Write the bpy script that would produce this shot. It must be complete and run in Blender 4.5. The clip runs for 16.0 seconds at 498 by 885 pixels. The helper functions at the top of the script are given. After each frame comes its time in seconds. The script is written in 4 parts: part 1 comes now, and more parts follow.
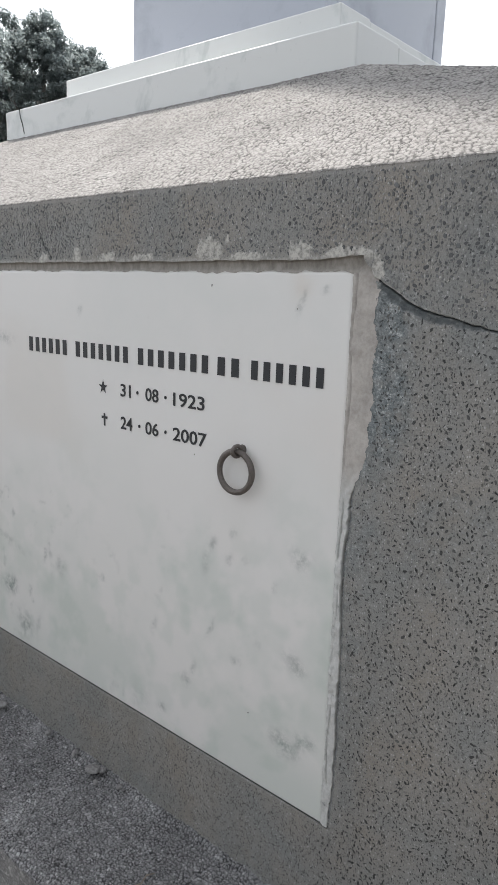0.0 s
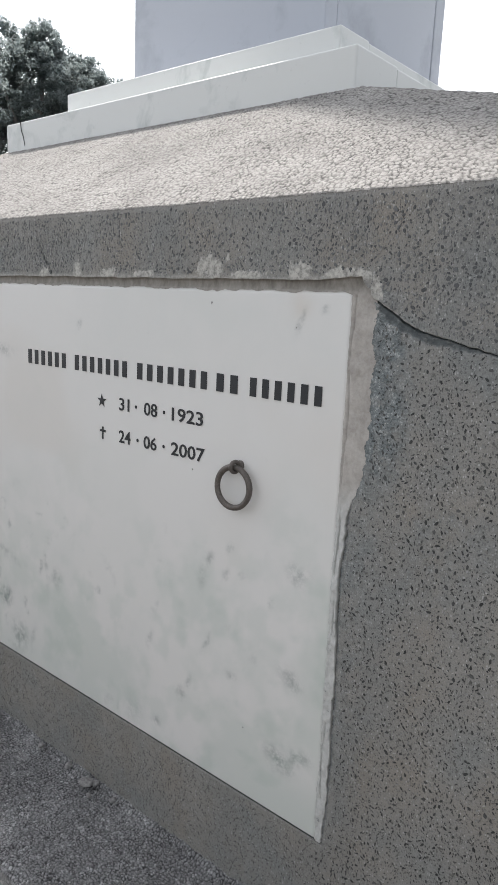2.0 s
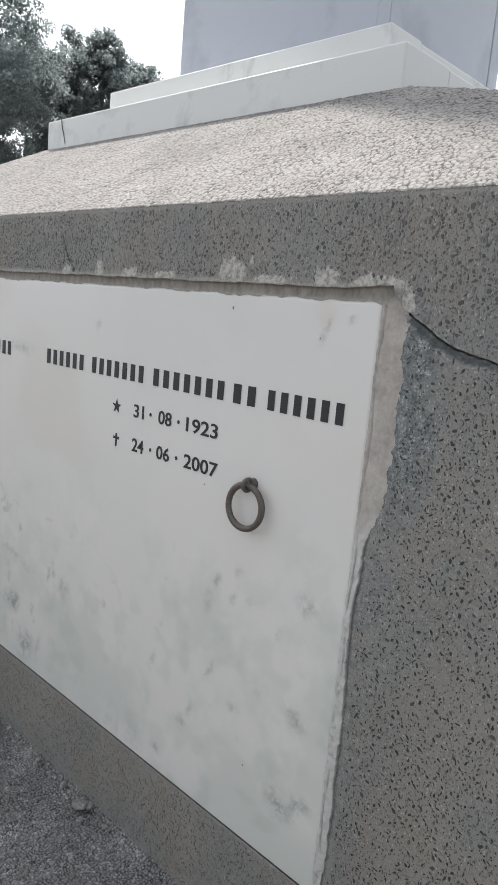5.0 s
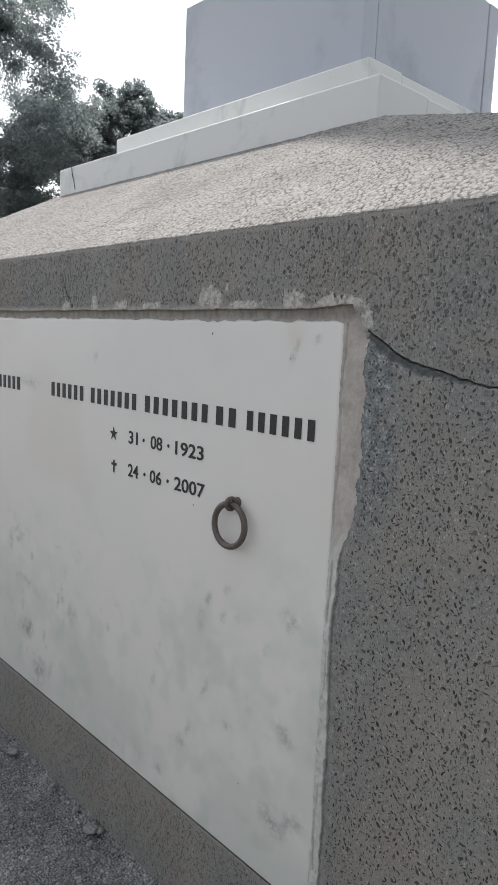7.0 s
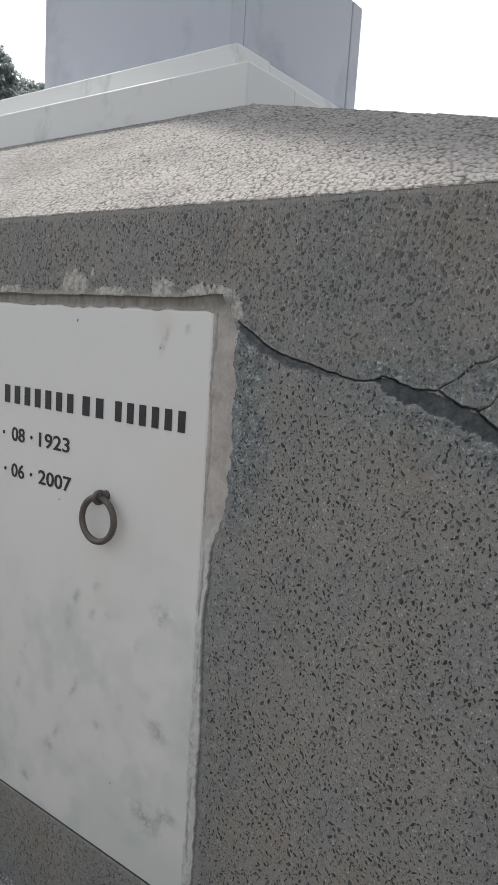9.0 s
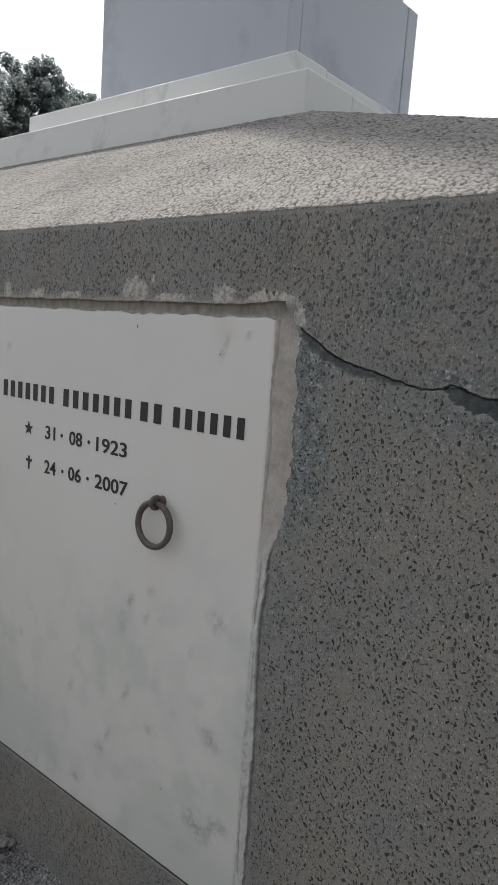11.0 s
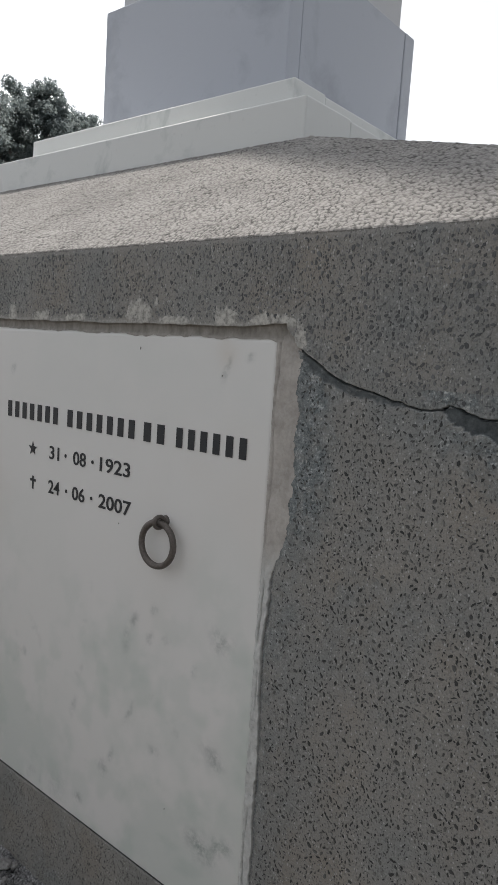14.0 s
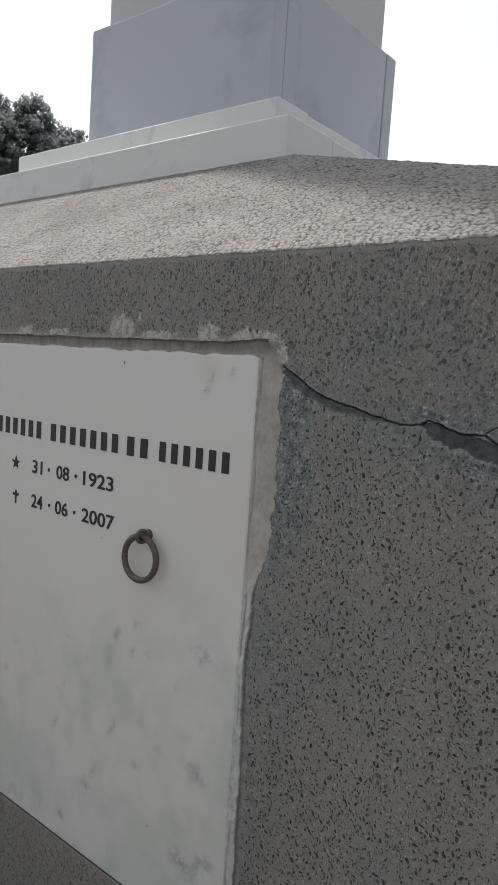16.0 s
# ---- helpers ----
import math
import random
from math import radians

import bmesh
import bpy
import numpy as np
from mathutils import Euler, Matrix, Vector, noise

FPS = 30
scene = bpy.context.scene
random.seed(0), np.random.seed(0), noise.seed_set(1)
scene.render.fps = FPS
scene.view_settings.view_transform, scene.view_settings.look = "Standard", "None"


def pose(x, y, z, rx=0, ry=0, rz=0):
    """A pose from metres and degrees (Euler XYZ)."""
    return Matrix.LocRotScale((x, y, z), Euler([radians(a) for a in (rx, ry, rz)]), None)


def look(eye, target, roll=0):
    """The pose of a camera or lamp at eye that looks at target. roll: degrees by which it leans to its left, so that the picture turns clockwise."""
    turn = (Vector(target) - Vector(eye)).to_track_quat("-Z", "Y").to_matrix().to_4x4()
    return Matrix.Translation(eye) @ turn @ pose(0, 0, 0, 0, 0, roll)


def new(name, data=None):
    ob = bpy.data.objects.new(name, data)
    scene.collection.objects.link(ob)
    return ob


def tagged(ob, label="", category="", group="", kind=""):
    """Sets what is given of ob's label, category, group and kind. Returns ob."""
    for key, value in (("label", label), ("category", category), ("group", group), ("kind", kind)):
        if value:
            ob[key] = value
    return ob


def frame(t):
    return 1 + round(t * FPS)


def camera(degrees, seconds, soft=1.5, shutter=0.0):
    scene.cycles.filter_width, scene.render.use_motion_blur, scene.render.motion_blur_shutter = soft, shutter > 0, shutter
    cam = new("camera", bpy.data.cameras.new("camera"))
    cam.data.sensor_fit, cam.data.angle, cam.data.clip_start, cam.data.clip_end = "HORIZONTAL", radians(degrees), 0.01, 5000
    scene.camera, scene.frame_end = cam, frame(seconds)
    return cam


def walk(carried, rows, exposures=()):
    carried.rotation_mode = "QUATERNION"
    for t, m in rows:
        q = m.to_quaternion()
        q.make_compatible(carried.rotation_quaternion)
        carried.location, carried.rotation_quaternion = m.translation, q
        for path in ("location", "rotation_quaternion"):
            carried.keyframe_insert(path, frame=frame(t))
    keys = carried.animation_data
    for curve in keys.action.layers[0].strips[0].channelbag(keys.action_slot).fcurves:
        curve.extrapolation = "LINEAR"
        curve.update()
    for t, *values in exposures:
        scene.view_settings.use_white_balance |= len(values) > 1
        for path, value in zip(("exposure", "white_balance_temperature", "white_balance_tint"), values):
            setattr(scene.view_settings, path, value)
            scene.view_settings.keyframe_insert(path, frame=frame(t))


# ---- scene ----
cam = camera(39.5, 16.0, soft=0.7)
PATH = [
    (0, (0.522, -0.826, 0.961), (-0.739, 0.67, 0.546), 1.8),
    (0.5, (0.522, -0.834, 0.96), (-0.742, 0.66, 0.547), 1.3),
    (1, (0.535, -0.831, 0.966), (-0.705, 0.686, 0.563), 1.9),
    (1.5, (0.522, -0.837, 0.971), (-0.742, 0.659, 0.567), 2.2),
    (2, (0.521, -0.837, 0.974), (-0.729, 0.674, 0.585), 2.5),
    (2.5, (0.519, -0.825, 0.966), (-0.74, 0.67, 0.543), 2.0),
    (3, (0.519, -0.837, 0.971), (-0.766, 0.646, 0.583), 2.7),
    (3.5, (0.513, -0.846, 0.978), (-0.764, 0.649, 0.611), 3.4),
    (4, (0.53, -0.825, 0.964), (-0.748, 0.656, 0.552), 2.0),
    (4.5, (0.508, -0.791, 0.968), (-0.816, 0.664, 0.607), 4.2),
    (4.7, (0.496, -0.767, 0.971), (-0.838, 0.676, 0.604), 4.9),
    (6.8, (0.569, -0.723, 0.96), (-0.858, 0.644, 0.654), 3.1),
    (7, (0.585, -0.713, 0.962), (-0.852, 0.65, 0.68), 2.6),
    (7.5, (0.578, -0.713, 0.975), (-0.771, 0.743, 0.731), 2.2),
    (8, (0.576, -0.706, 0.975), (-0.637, 0.86, 0.698), 5.0),
    (8.5, (0.587, -0.69, 0.975), (-0.51, 0.956, 0.681), 2.4),
    (9, (0.575, -0.7, 0.968), (-0.581, 0.904, 0.665), 3.7),
    (9.5, (0.569, -0.709, 0.974), (-0.655, 0.85, 0.706), 4.0),
    (10, (0.563, -0.712, 0.971), (-0.664, 0.841, 0.686), 4.0),
    (10.2, (0.557, -0.71, 0.966), (-0.683, 0.832, 0.676), 3.8),
    (12.3, (0.548, -0.725, 0.972), (-0.704, 0.812, 0.708), 4.5),
    (12.5, (0.549, -0.727, 0.973), (-0.71, 0.808, 0.732), 4.4),
    (13, (0.553, -0.713, 0.971), (-0.707, 0.815, 0.693), 3.9),
    (13.5, (0.552, -0.723, 0.971), (-0.711, 0.81, 0.745), 4.2),
    (14, (0.556, -0.722, 0.973), (-0.7, 0.815, 0.728), 3.8),
    (14.5, (0.552, -0.723, 0.971), (-0.701, 0.816, 0.728), 4.3),
    (15, (0.557, -0.724, 0.975), (-0.695, 0.82, 0.755), 4.3),
    (15.5, (0.559, -0.718, 0.97), (-0.692, 0.822, 0.714), 3.1),
    (16, (0.564, -0.724, 0.975), (-0.666, 0.84, 0.771), 3.9),
]
walk(cam, [(t, look(eye, target, roll)) for t, eye, target, roll in PATH],
     exposures=[(0, 1.16, 6300, 10), (4.5, 1.16, 6300, 10), (7, 0.89, 6300, 10), (8.5, 0.86, 6350, 10), (9, 0.86, 6360, 10), (9.5, 0.67, 6380, 10), (12.5, 0.50, 6400, 10), (16, 0.48, 6420, 10)])

# ---- light ----
SUN_DIR = Vector((-0.898, 0.41, 1.43)).normalized()
world = bpy.data.worlds.new("world")
scene.world = world
world.use_nodes = True
wn = world.node_tree
wn.nodes.clear()
sky = wn.nodes.new("ShaderNodeTexSky")
sky.sky_type = "NISHITA"
sky.sun_disc = False
sky.sun_elevation = math.asin(SUN_DIR.z)
sky.sun_rotation = math.atan2(SUN_DIR.x, SUN_DIR.y)
sky.dust_density = 2.0
sky.air_density = 1.0
haze = wn.nodes.new("ShaderNodeHueSaturation")
haze.inputs["Saturation"].default_value = 0.12
back = wn.nodes.new("ShaderNodeBackground")
back.inputs["Strength"].default_value = 0.13
wout = wn.nodes.new("ShaderNodeOutputWorld")
wn.links.new(sky.outputs[0], haze.inputs["Color"])
wn.links.new(haze.outputs[0], back.inputs["Color"])
wn.links.new(back.outputs[0], wout.inputs["Surface"])

sun_data = bpy.data.lights.new("sun", "SUN")
sun_data.energy, sun_data.angle, sun_data.color = 2.85, radians(2.2), (1.0, 0.93, 0.84)
sun = new("sun", sun_data)
sun.matrix_world = look(SUN_DIR * 30, (0, 0, 0))

# ---- materials ----
def material(name):
    m = bpy.data.materials.new(name)
    m.use_nodes = True
    return m, m.node_tree, m.node_tree.nodes["Principled BSDF"]


def node(tree, kind, **inputs):
    n = tree.nodes.new(kind)
    for key, value in inputs.items():
        n.inputs[key.replace("_", " ")].default_value = value
    return n


def coords(tree, scale=(1, 1, 1)):
    c = tree.nodes.new("ShaderNodeTexCoord")
    m = tree.nodes.new("ShaderNodeMapping")
    m.inputs["Scale"].default_value = scale
    tree.links.new(c.outputs["Object"], m.inputs["Vector"])
    return m.outputs[0]


def noise_tex(tree, vec, scale, detail=4.0, rough=0.55):
    n = node(tree, "ShaderNodeTexNoise", Scale=scale, Detail=detail, Roughness=rough)
    tree.links.new(vec, n.inputs["Vector"])
    return n.outputs["Fac"]


def ramp(tree, fac, stops):
    r = tree.nodes.new("ShaderNodeValToRGB")
    el = r.color_ramp.elements
    while len(el) < len(stops):
        el.new(0.5)
    for e, (p, c) in zip(el, stops):
        e.position = p
        e.color = (*c, 1) if isinstance(c, tuple) else (c, c, c, 1)
    tree.links.new(fac, r.inputs["Fac"])
    return r.outputs["Color"]


def mix(tree, fac, a, b, blend="MIX"):
    m = tree.nodes.new("ShaderNodeMix")
    m.data_type, m.blend_type = "RGBA", blend
    for sock, v in ((m.inputs[0], fac), (m.inputs[6], a), (m.inputs[7], b)):
        if isinstance(v, (int, float)):
            sock.default_value = v
        elif isinstance(v, tuple):
            sock.default_value = (*v, 1)
        else:
            tree.links.new(v, sock)
    return m.outputs[2]


def attribute(tree, name):
    a = tree.nodes.new("ShaderNodeAttribute")
    a.attribute_name = name
    return a.outputs["Fac"]


def bump(tree, bsdf, height, strength, distance):
    b = node(tree, "ShaderNodeBump", Strength=strength, Distance=distance)
    tree.links.new(height, b.inputs["Height"])
    tree.links.new(b.outputs[0], bsdf.inputs["Normal"])


def terrazzo_material():
    m, t, p = material("grey_terrazzo")
    v = coords(t)
    large = noise_tex(t, v, 4.5, 3)
    col = ramp(t, large, [(0.36, (0.205, 0.23, 0.24)), (0.5, (0.258, 0.247, 0.233)), (0.64, (0.288, 0.246, 0.203))])
    tint = noise_tex(t, v, 8, 4, 0.6)
    col = mix(t, 0.7, col, ramp(t, tint, [(0.36, (0.19, 0.225, 0.235)), (0.47, (0.25, 0.252, 0.242)), (0.55, (0.285, 0.27, 0.244)), (0.64, (0.285, 0.24, 0.188))]))
    streak = noise_tex(t, coords(t, (9, 9, 1.2)), 1.0, 4)
    col = mix(t, 0.35, col, ramp(t, streak, [(0.35, (0.17, 0.168, 0.16)), (0.65, (0.32, 0.305, 0.28))]))
    fine = noise_tex(t, v, 420, 3, 0.7)
    col = mix(t, 0.4, col, ramp(t, fine, [(0.34, (0.14, 0.14, 0.13)), (0.5, (0.262, 0.254, 0.234)), (0.66, (0.39, 0.38, 0.36))]))
    grit = t.nodes.new("ShaderNodeTexVoronoi")
    grit.inputs["Scale"].default_value = 330
    t.links.new(coords(t, (1, 1, 0.7)), grit.inputs["Vector"])
    pick = t.nodes.new("ShaderNodeSeparateColor")
    t.links.new(grit.outputs["Color"], pick.inputs[0])
    near = t.nodes.new("ShaderNodeMath")
    near.operation = "LESS_THAN"
    near.inputs[1].default_value = 0.36
    t.links.new(grit.outputs["Distance"], near.inputs[0])
    tone = ramp(t, pick.outputs[0], [(0.0, 0.07), (0.45, 0.12), (0.6, 0.24), (0.85, 0.27), (0.9, 0.5)])
    some = t.nodes.new("ShaderNodeMath")
    some.operation = "MULTIPLY"
    t.links.new(near.outputs[0], some.inputs[0])
    some.inputs[1].default_value = 0.55
    col = mix(t, some.outputs[0], col, tone)
    cement = attribute(t, "cement")
    smear = noise_tex(t, v, 130, 5, 0.7)
    crust = mix(t, 0.5, noise_tex(t, v, 70, 4, 0.7), noise_tex(t, v, 300, 3, 0.7))
    col = mix(t, cement, col, ramp(t, crust, [(0.38, (0.05, 0.058, 0.062)), (0.48, (0.16, 0.182, 0.188)), (0.54, (0.21, 0.232, 0.238)), (0.63, (0.52, 0.54, 0.53))]))
    col = mix(t, attribute(t, "mortar"), col, ramp(t, smear, [(0.38, (0.24, 0.235, 0.22)), (0.5, (0.44, 0.43, 0.40)), (0.6, (0.56, 0.545, 0.505))]))
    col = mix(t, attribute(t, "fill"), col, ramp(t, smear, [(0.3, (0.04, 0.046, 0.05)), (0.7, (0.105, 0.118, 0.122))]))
    t.links.new(col, p.inputs["Base Color"])
    p.inputs["Roughness"].default_value = 0.78
    p.inputs["Specular IOR Level"].default_value = 0.3
    bump(t, p, mix(t, 0.4, fine, smear), 0.5, 0.0012)
    return m


def chip_material(name, stops, rough):
    m, t, p = material(name)
    g = t.nodes.new("ShaderNodeNewGeometry")
    col = ramp(t, g.outputs["Random Per Island"], stops)
    n = noise_tex(t, coords(t), 500, 3)
    col = mix(t, 0.35, col, ramp(t, n, [(0.3, 0.4), (0.7, 1.0)]), "MULTIPLY")
    t.links.new(col, p.inputs["Base Color"])
    p.inputs["Roughness"].default_value = rough
    return m


def washed_gravel_material(name, dark, mid, light, tint=0.3, deep=0.22, wide=0.09, pattern=0.85, pits=0.6):
    m, t, p = material(name)
    v = coords(t)
    vo = t.nodes.new("ShaderNodeTexVoronoi")
    vo.inputs["Scale"].default_value = 150
    t.links.new(v, vo.inputs["Vector"])
    pick = t.nodes.new("ShaderNodeSeparateColor")
    t.links.new(vo.outputs["Color"], pick.inputs[0])
    stone = ramp(t, pick.outputs[0], [(0.05, dark), (0.3, mid), (0.8, mid), (1.0, light)])
    grain = ramp(t, noise_tex(t, v, 260, 4, 0.65), [(0.3, dark), (0.5, mid), (0.72, light)])
    col = mix(t, 0.5, stone, grain)
    col = mix(t, tint, col, ramp(t, noise_tex(t, v, 6, 4), [(0.3, dark), (0.5, mid), (0.7, light)]))
    bent = node(t, "ShaderNodeTexNoise", Scale=90.0, Detail=2.0)
    t.links.new(v, bent.inputs["Vector"])
    vm = t.nodes.new("ShaderNodeVectorMath")
    vm.operation = "MULTIPLY_ADD"
    vm.inputs[1].default_value = (0.008, 0.008, 0.008)
    t.links.new(bent.outputs["Color"], vm.inputs[0])
    t.links.new(v, vm.inputs[2])
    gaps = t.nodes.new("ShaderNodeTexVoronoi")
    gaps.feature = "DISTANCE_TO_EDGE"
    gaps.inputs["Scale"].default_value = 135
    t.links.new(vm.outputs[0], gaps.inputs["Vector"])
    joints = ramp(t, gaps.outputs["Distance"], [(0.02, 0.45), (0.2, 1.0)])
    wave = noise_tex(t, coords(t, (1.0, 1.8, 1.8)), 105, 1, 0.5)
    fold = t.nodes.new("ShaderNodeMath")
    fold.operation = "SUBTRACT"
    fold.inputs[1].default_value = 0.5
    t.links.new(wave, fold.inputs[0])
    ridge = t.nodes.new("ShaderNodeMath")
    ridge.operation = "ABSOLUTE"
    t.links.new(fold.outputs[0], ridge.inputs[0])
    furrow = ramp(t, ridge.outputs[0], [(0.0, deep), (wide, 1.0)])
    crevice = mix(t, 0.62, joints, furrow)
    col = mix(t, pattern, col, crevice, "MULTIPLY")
    # Gaps between stones go darker: dark matrix, with crevice shade put into the colour.
    col = mix(t, mix(t, 1.0, attribute(t, "hollow_dark"), (pits, pits, pits), "MULTIPLY"), col, tuple(c * 0.4 for c in dark))
    t.links.new(col, p.inputs["Base Color"])
    p.inputs["Roughness"].default_value = 0.85
    p.inputs["Specular IOR Level"].default_value = 0.25
    b1 = node(t, "ShaderNodeBump", Strength=pattern, Distance=0.004)
    t.links.new(crevice, b1.inputs["Height"])
    b2 = node(t, "ShaderNodeBump", Strength=0.5, Distance=0.0015)
    t.links.new(noise_tex(t, v, 320, 4, 0.7), b2.inputs["Height"])
    t.links.new(b1.outputs[0], b2.inputs["Normal"])
    t.links.new(b2.outputs[0], p.inputs["Normal"])
    return m


def marble_material(name, base, vein, rough=0.3, cloud=2.2, stains=False, dirt=0.12, even=0.55):
    m, t, p = material(name)
    v = coords(t)
    warp = node(t, "ShaderNodeTexNoise", Scale=3.0, Detail=5.0)
    t.links.new(v, warp.inputs["Vector"])
    shift = mix(t, 0.25, v, warp.outputs["Color"])
    col = ramp(t, noise_tex(t, shift, cloud, 6, 0.6), [(0.3, vein), (0.46, base), (0.8, base)])
    col = mix(t, even, col, base)
    speck = ramp(t, noise_tex(t, v, 55, 5, 0.7), [(0.25, 0.55), (0.36, 1.0)])
    col = mix(t, dirt, col, speck, "MULTIPLY")
    if stains:
        breakup = ramp(t, noise_tex(t, v, 62, 6, 0.75), [(0.38, 0.08), (0.58, 1.0)])
        col = mix(t, mix(t, 1.0, attribute(t, "vein"), breakup, "MULTIPLY"), col, (0.17, 0.205, 0.20))
        col = mix(t, attribute(t, "cloud"), col, (0.53, 0.585, 0.545))
        col = mix(t, attribute(t, "rust"), col, (0.55, 0.47, 0.38))
    t.links.new(col, p.inputs["Base Color"])
    p.inputs["Roughness"].default_value = rough
    p.inputs["Specular IOR Level"].default_value = 0.35
    bump(t, p, noise_tex(t, v, 90, 4), 0.06, 0.001)
    return m


def mortar_material():
    m, t, p = material("beige_mortar")
    v = coords(t)
    col = ramp(t, noise_tex(t, v, 16, 5, 0.65), [(0.3, (0.30, 0.275, 0.25)), (0.5, (0.43, 0.40, 0.365)), (0.72, (0.54, 0.51, 0.475))])
    col = mix(t, 0.2, col, ramp(t, noise_tex(t, v, 210, 5, 0.7), [(0.3, 0.14), (0.6, 0.5)]))
    pale = ramp(t, noise_tex(t, v, 95, 5, 0.7), [(0.30, (0.22, 0.225, 0.222)), (0.38, (0.45, 0.457, 0.445)), (0.7, (0.59, 0.595, 0.578))])
    col = mix(t, attribute(t, "pale"), col, pale)
    # Darker brown mortar tone with the shade of the recess put into the colour.
    recess_shade = ramp(t, noise_tex(t, coords(t, (1.6, 1, 0.8)), 60, 5, 0.7), [(0.3, (0.17, 0.158, 0.14)), (0.7, (0.33, 0.31, 0.28))])
    col = mix(t, attribute(t, "recess_shade"), col, recess_shade)
    t.links.new(col, p.inputs["Base Color"])
    p.inputs["Roughness"].default_value = 0.9
    bump(t, p, noise_tex(t, v, 160, 6, 0.65), 0.35, 0.002)
    return m


def plain_material(name, colour, rough, metal=0.0, scale=60.0, spread=0.4):
    m, t, p = material(name)
    n = noise_tex(t, coords(t), scale, 5, 0.65)
    low = tuple(c * (1 - spread) for c in colour)
    high = tuple(min(1.0, c * (1 + spread)) for c in colour)
    t.links.new(ramp(t, n, [(0.3, low), (0.7, high)]), p.inputs["Base Color"])
    p.inputs["Roughness"].default_value = rough
    p.inputs["Metallic"].default_value = metal
    bump(t, p, n, 0.25, 0.001)
    return m


def leaf_material():
    m, t, p = material("leaf")
    g = t.nodes.new("ShaderNodeNewGeometry")
    # Paler and bluer than foliage: distance haze is put into the leaf colour.
    col = ramp(t, g.outputs["Random Per Island"], [(0.0, (0.125, 0.15, 0.145)), (0.6, (0.17, 0.195, 0.19)), (1.0, (0.22, 0.245, 0.24))])
    t.links.new(col, p.inputs["Base Color"])
    p.inputs["Roughness"].default_value = 0.7
    p.inputs["Specular IOR Level"].default_value = 0.12
    tr = t.nodes.new("ShaderNodeBsdfTranslucent")
    t.links.new(mix(t, 1.0, col, (1.45, 1.45, 1.5), "MULTIPLY"), tr.inputs["Color"])
    sh = t.nodes.new("ShaderNodeMixShader")
    sh.inputs[0].default_value = 0.8
    out = t.nodes["Material Output"]
    t.links.new(p.outputs[0], sh.inputs[1])
    t.links.new(tr.outputs[0], sh.inputs[2])
    t.links.new(sh.outputs[0], out.inputs["Surface"])
    return m


TERRAZZO = terrazzo_material()
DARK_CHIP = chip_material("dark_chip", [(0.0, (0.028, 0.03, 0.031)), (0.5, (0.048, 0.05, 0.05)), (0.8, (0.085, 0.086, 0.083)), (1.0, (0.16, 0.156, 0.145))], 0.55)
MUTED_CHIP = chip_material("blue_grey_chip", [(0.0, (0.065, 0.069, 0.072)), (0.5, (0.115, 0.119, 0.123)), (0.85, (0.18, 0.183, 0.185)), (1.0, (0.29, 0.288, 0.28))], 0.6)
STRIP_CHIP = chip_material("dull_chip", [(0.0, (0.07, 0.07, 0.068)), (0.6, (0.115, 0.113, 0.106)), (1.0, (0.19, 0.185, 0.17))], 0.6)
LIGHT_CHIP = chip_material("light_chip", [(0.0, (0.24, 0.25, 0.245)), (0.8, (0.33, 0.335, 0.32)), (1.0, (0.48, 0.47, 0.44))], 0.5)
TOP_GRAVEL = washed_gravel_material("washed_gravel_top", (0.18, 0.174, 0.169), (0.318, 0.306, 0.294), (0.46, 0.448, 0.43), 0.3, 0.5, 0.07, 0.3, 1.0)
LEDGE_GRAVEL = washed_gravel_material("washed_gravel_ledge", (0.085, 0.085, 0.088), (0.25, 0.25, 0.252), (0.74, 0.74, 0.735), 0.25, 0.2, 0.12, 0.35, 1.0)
SLAB_MARBLE = marble_material("white_slab_marble", (0.728, 0.722, 0.706), (0.62, 0.645, 0.63), 0.32, 1.6, True, 0.06)
STEP_MARBLE = marble_material("white_step_marble", (0.645, 0.66, 0.652), (0.38, 0.42, 0.412), 0.4, 7.0, False, 0.5, 0.05)
BOX_MARBLE = marble_material("grey_panel_marble", (0.425, 0.452, 0.51), (0.29, 0.312, 0.36), 0.25, 4.5, False, 0.25, 0.25)
SHAFT_MARBLE = marble_material("pale_shaft_marble", (0.50, 0.51, 0.53), (0.42, 0.43, 0.46), 0.3, 2.5)
MORTAR = mortar_material()
JOINT = plain_material("dark_joint", (0.05, 0.05, 0.05), 0.9)
INK = plain_material("black_letter_paint", (0.022, 0.024, 0.028), 0.5, 0.0, 500, 0.5)
IRON = plain_material("brown_painted_iron", (0.12, 0.105, 0.095), 0.5, 0.35, 300, 0.35)
PEBBLE = plain_material("grey_pebble", (0.215, 0.21, 0.205), 0.85, 0.0, 160, 0.5)
PIT = plain_material("grey_pit", (0.16, 0.16, 0.155), 0.9, 0.0, 300, 0.3)
TWIG = plain_material("dry_twig", (0.22, 0.185, 0.15), 0.8, 0.0, 200, 0.4)
EARTH = plain_material("brown_earth", (0.10, 0.088, 0.075), 0.95, 0.0, 30, 0.45)
BARK = plain_material("bark", (0.16, 0.155, 0.145), 0.9, 0.0, 12, 0.4)
RENDERED = plain_material("grey_render", (0.16, 0.155, 0.15), 0.9, 0.0, 9, 0.3)
LEAF = leaf_material()


# ---- mesh helpers ----
def thing(name, label, category, at=(0, 0, 0), group="", kind=""):
    e = new(name)
    e.location = at
    e.empty_display_size = 0.1
    return tagged(e, label, category, group, kind)


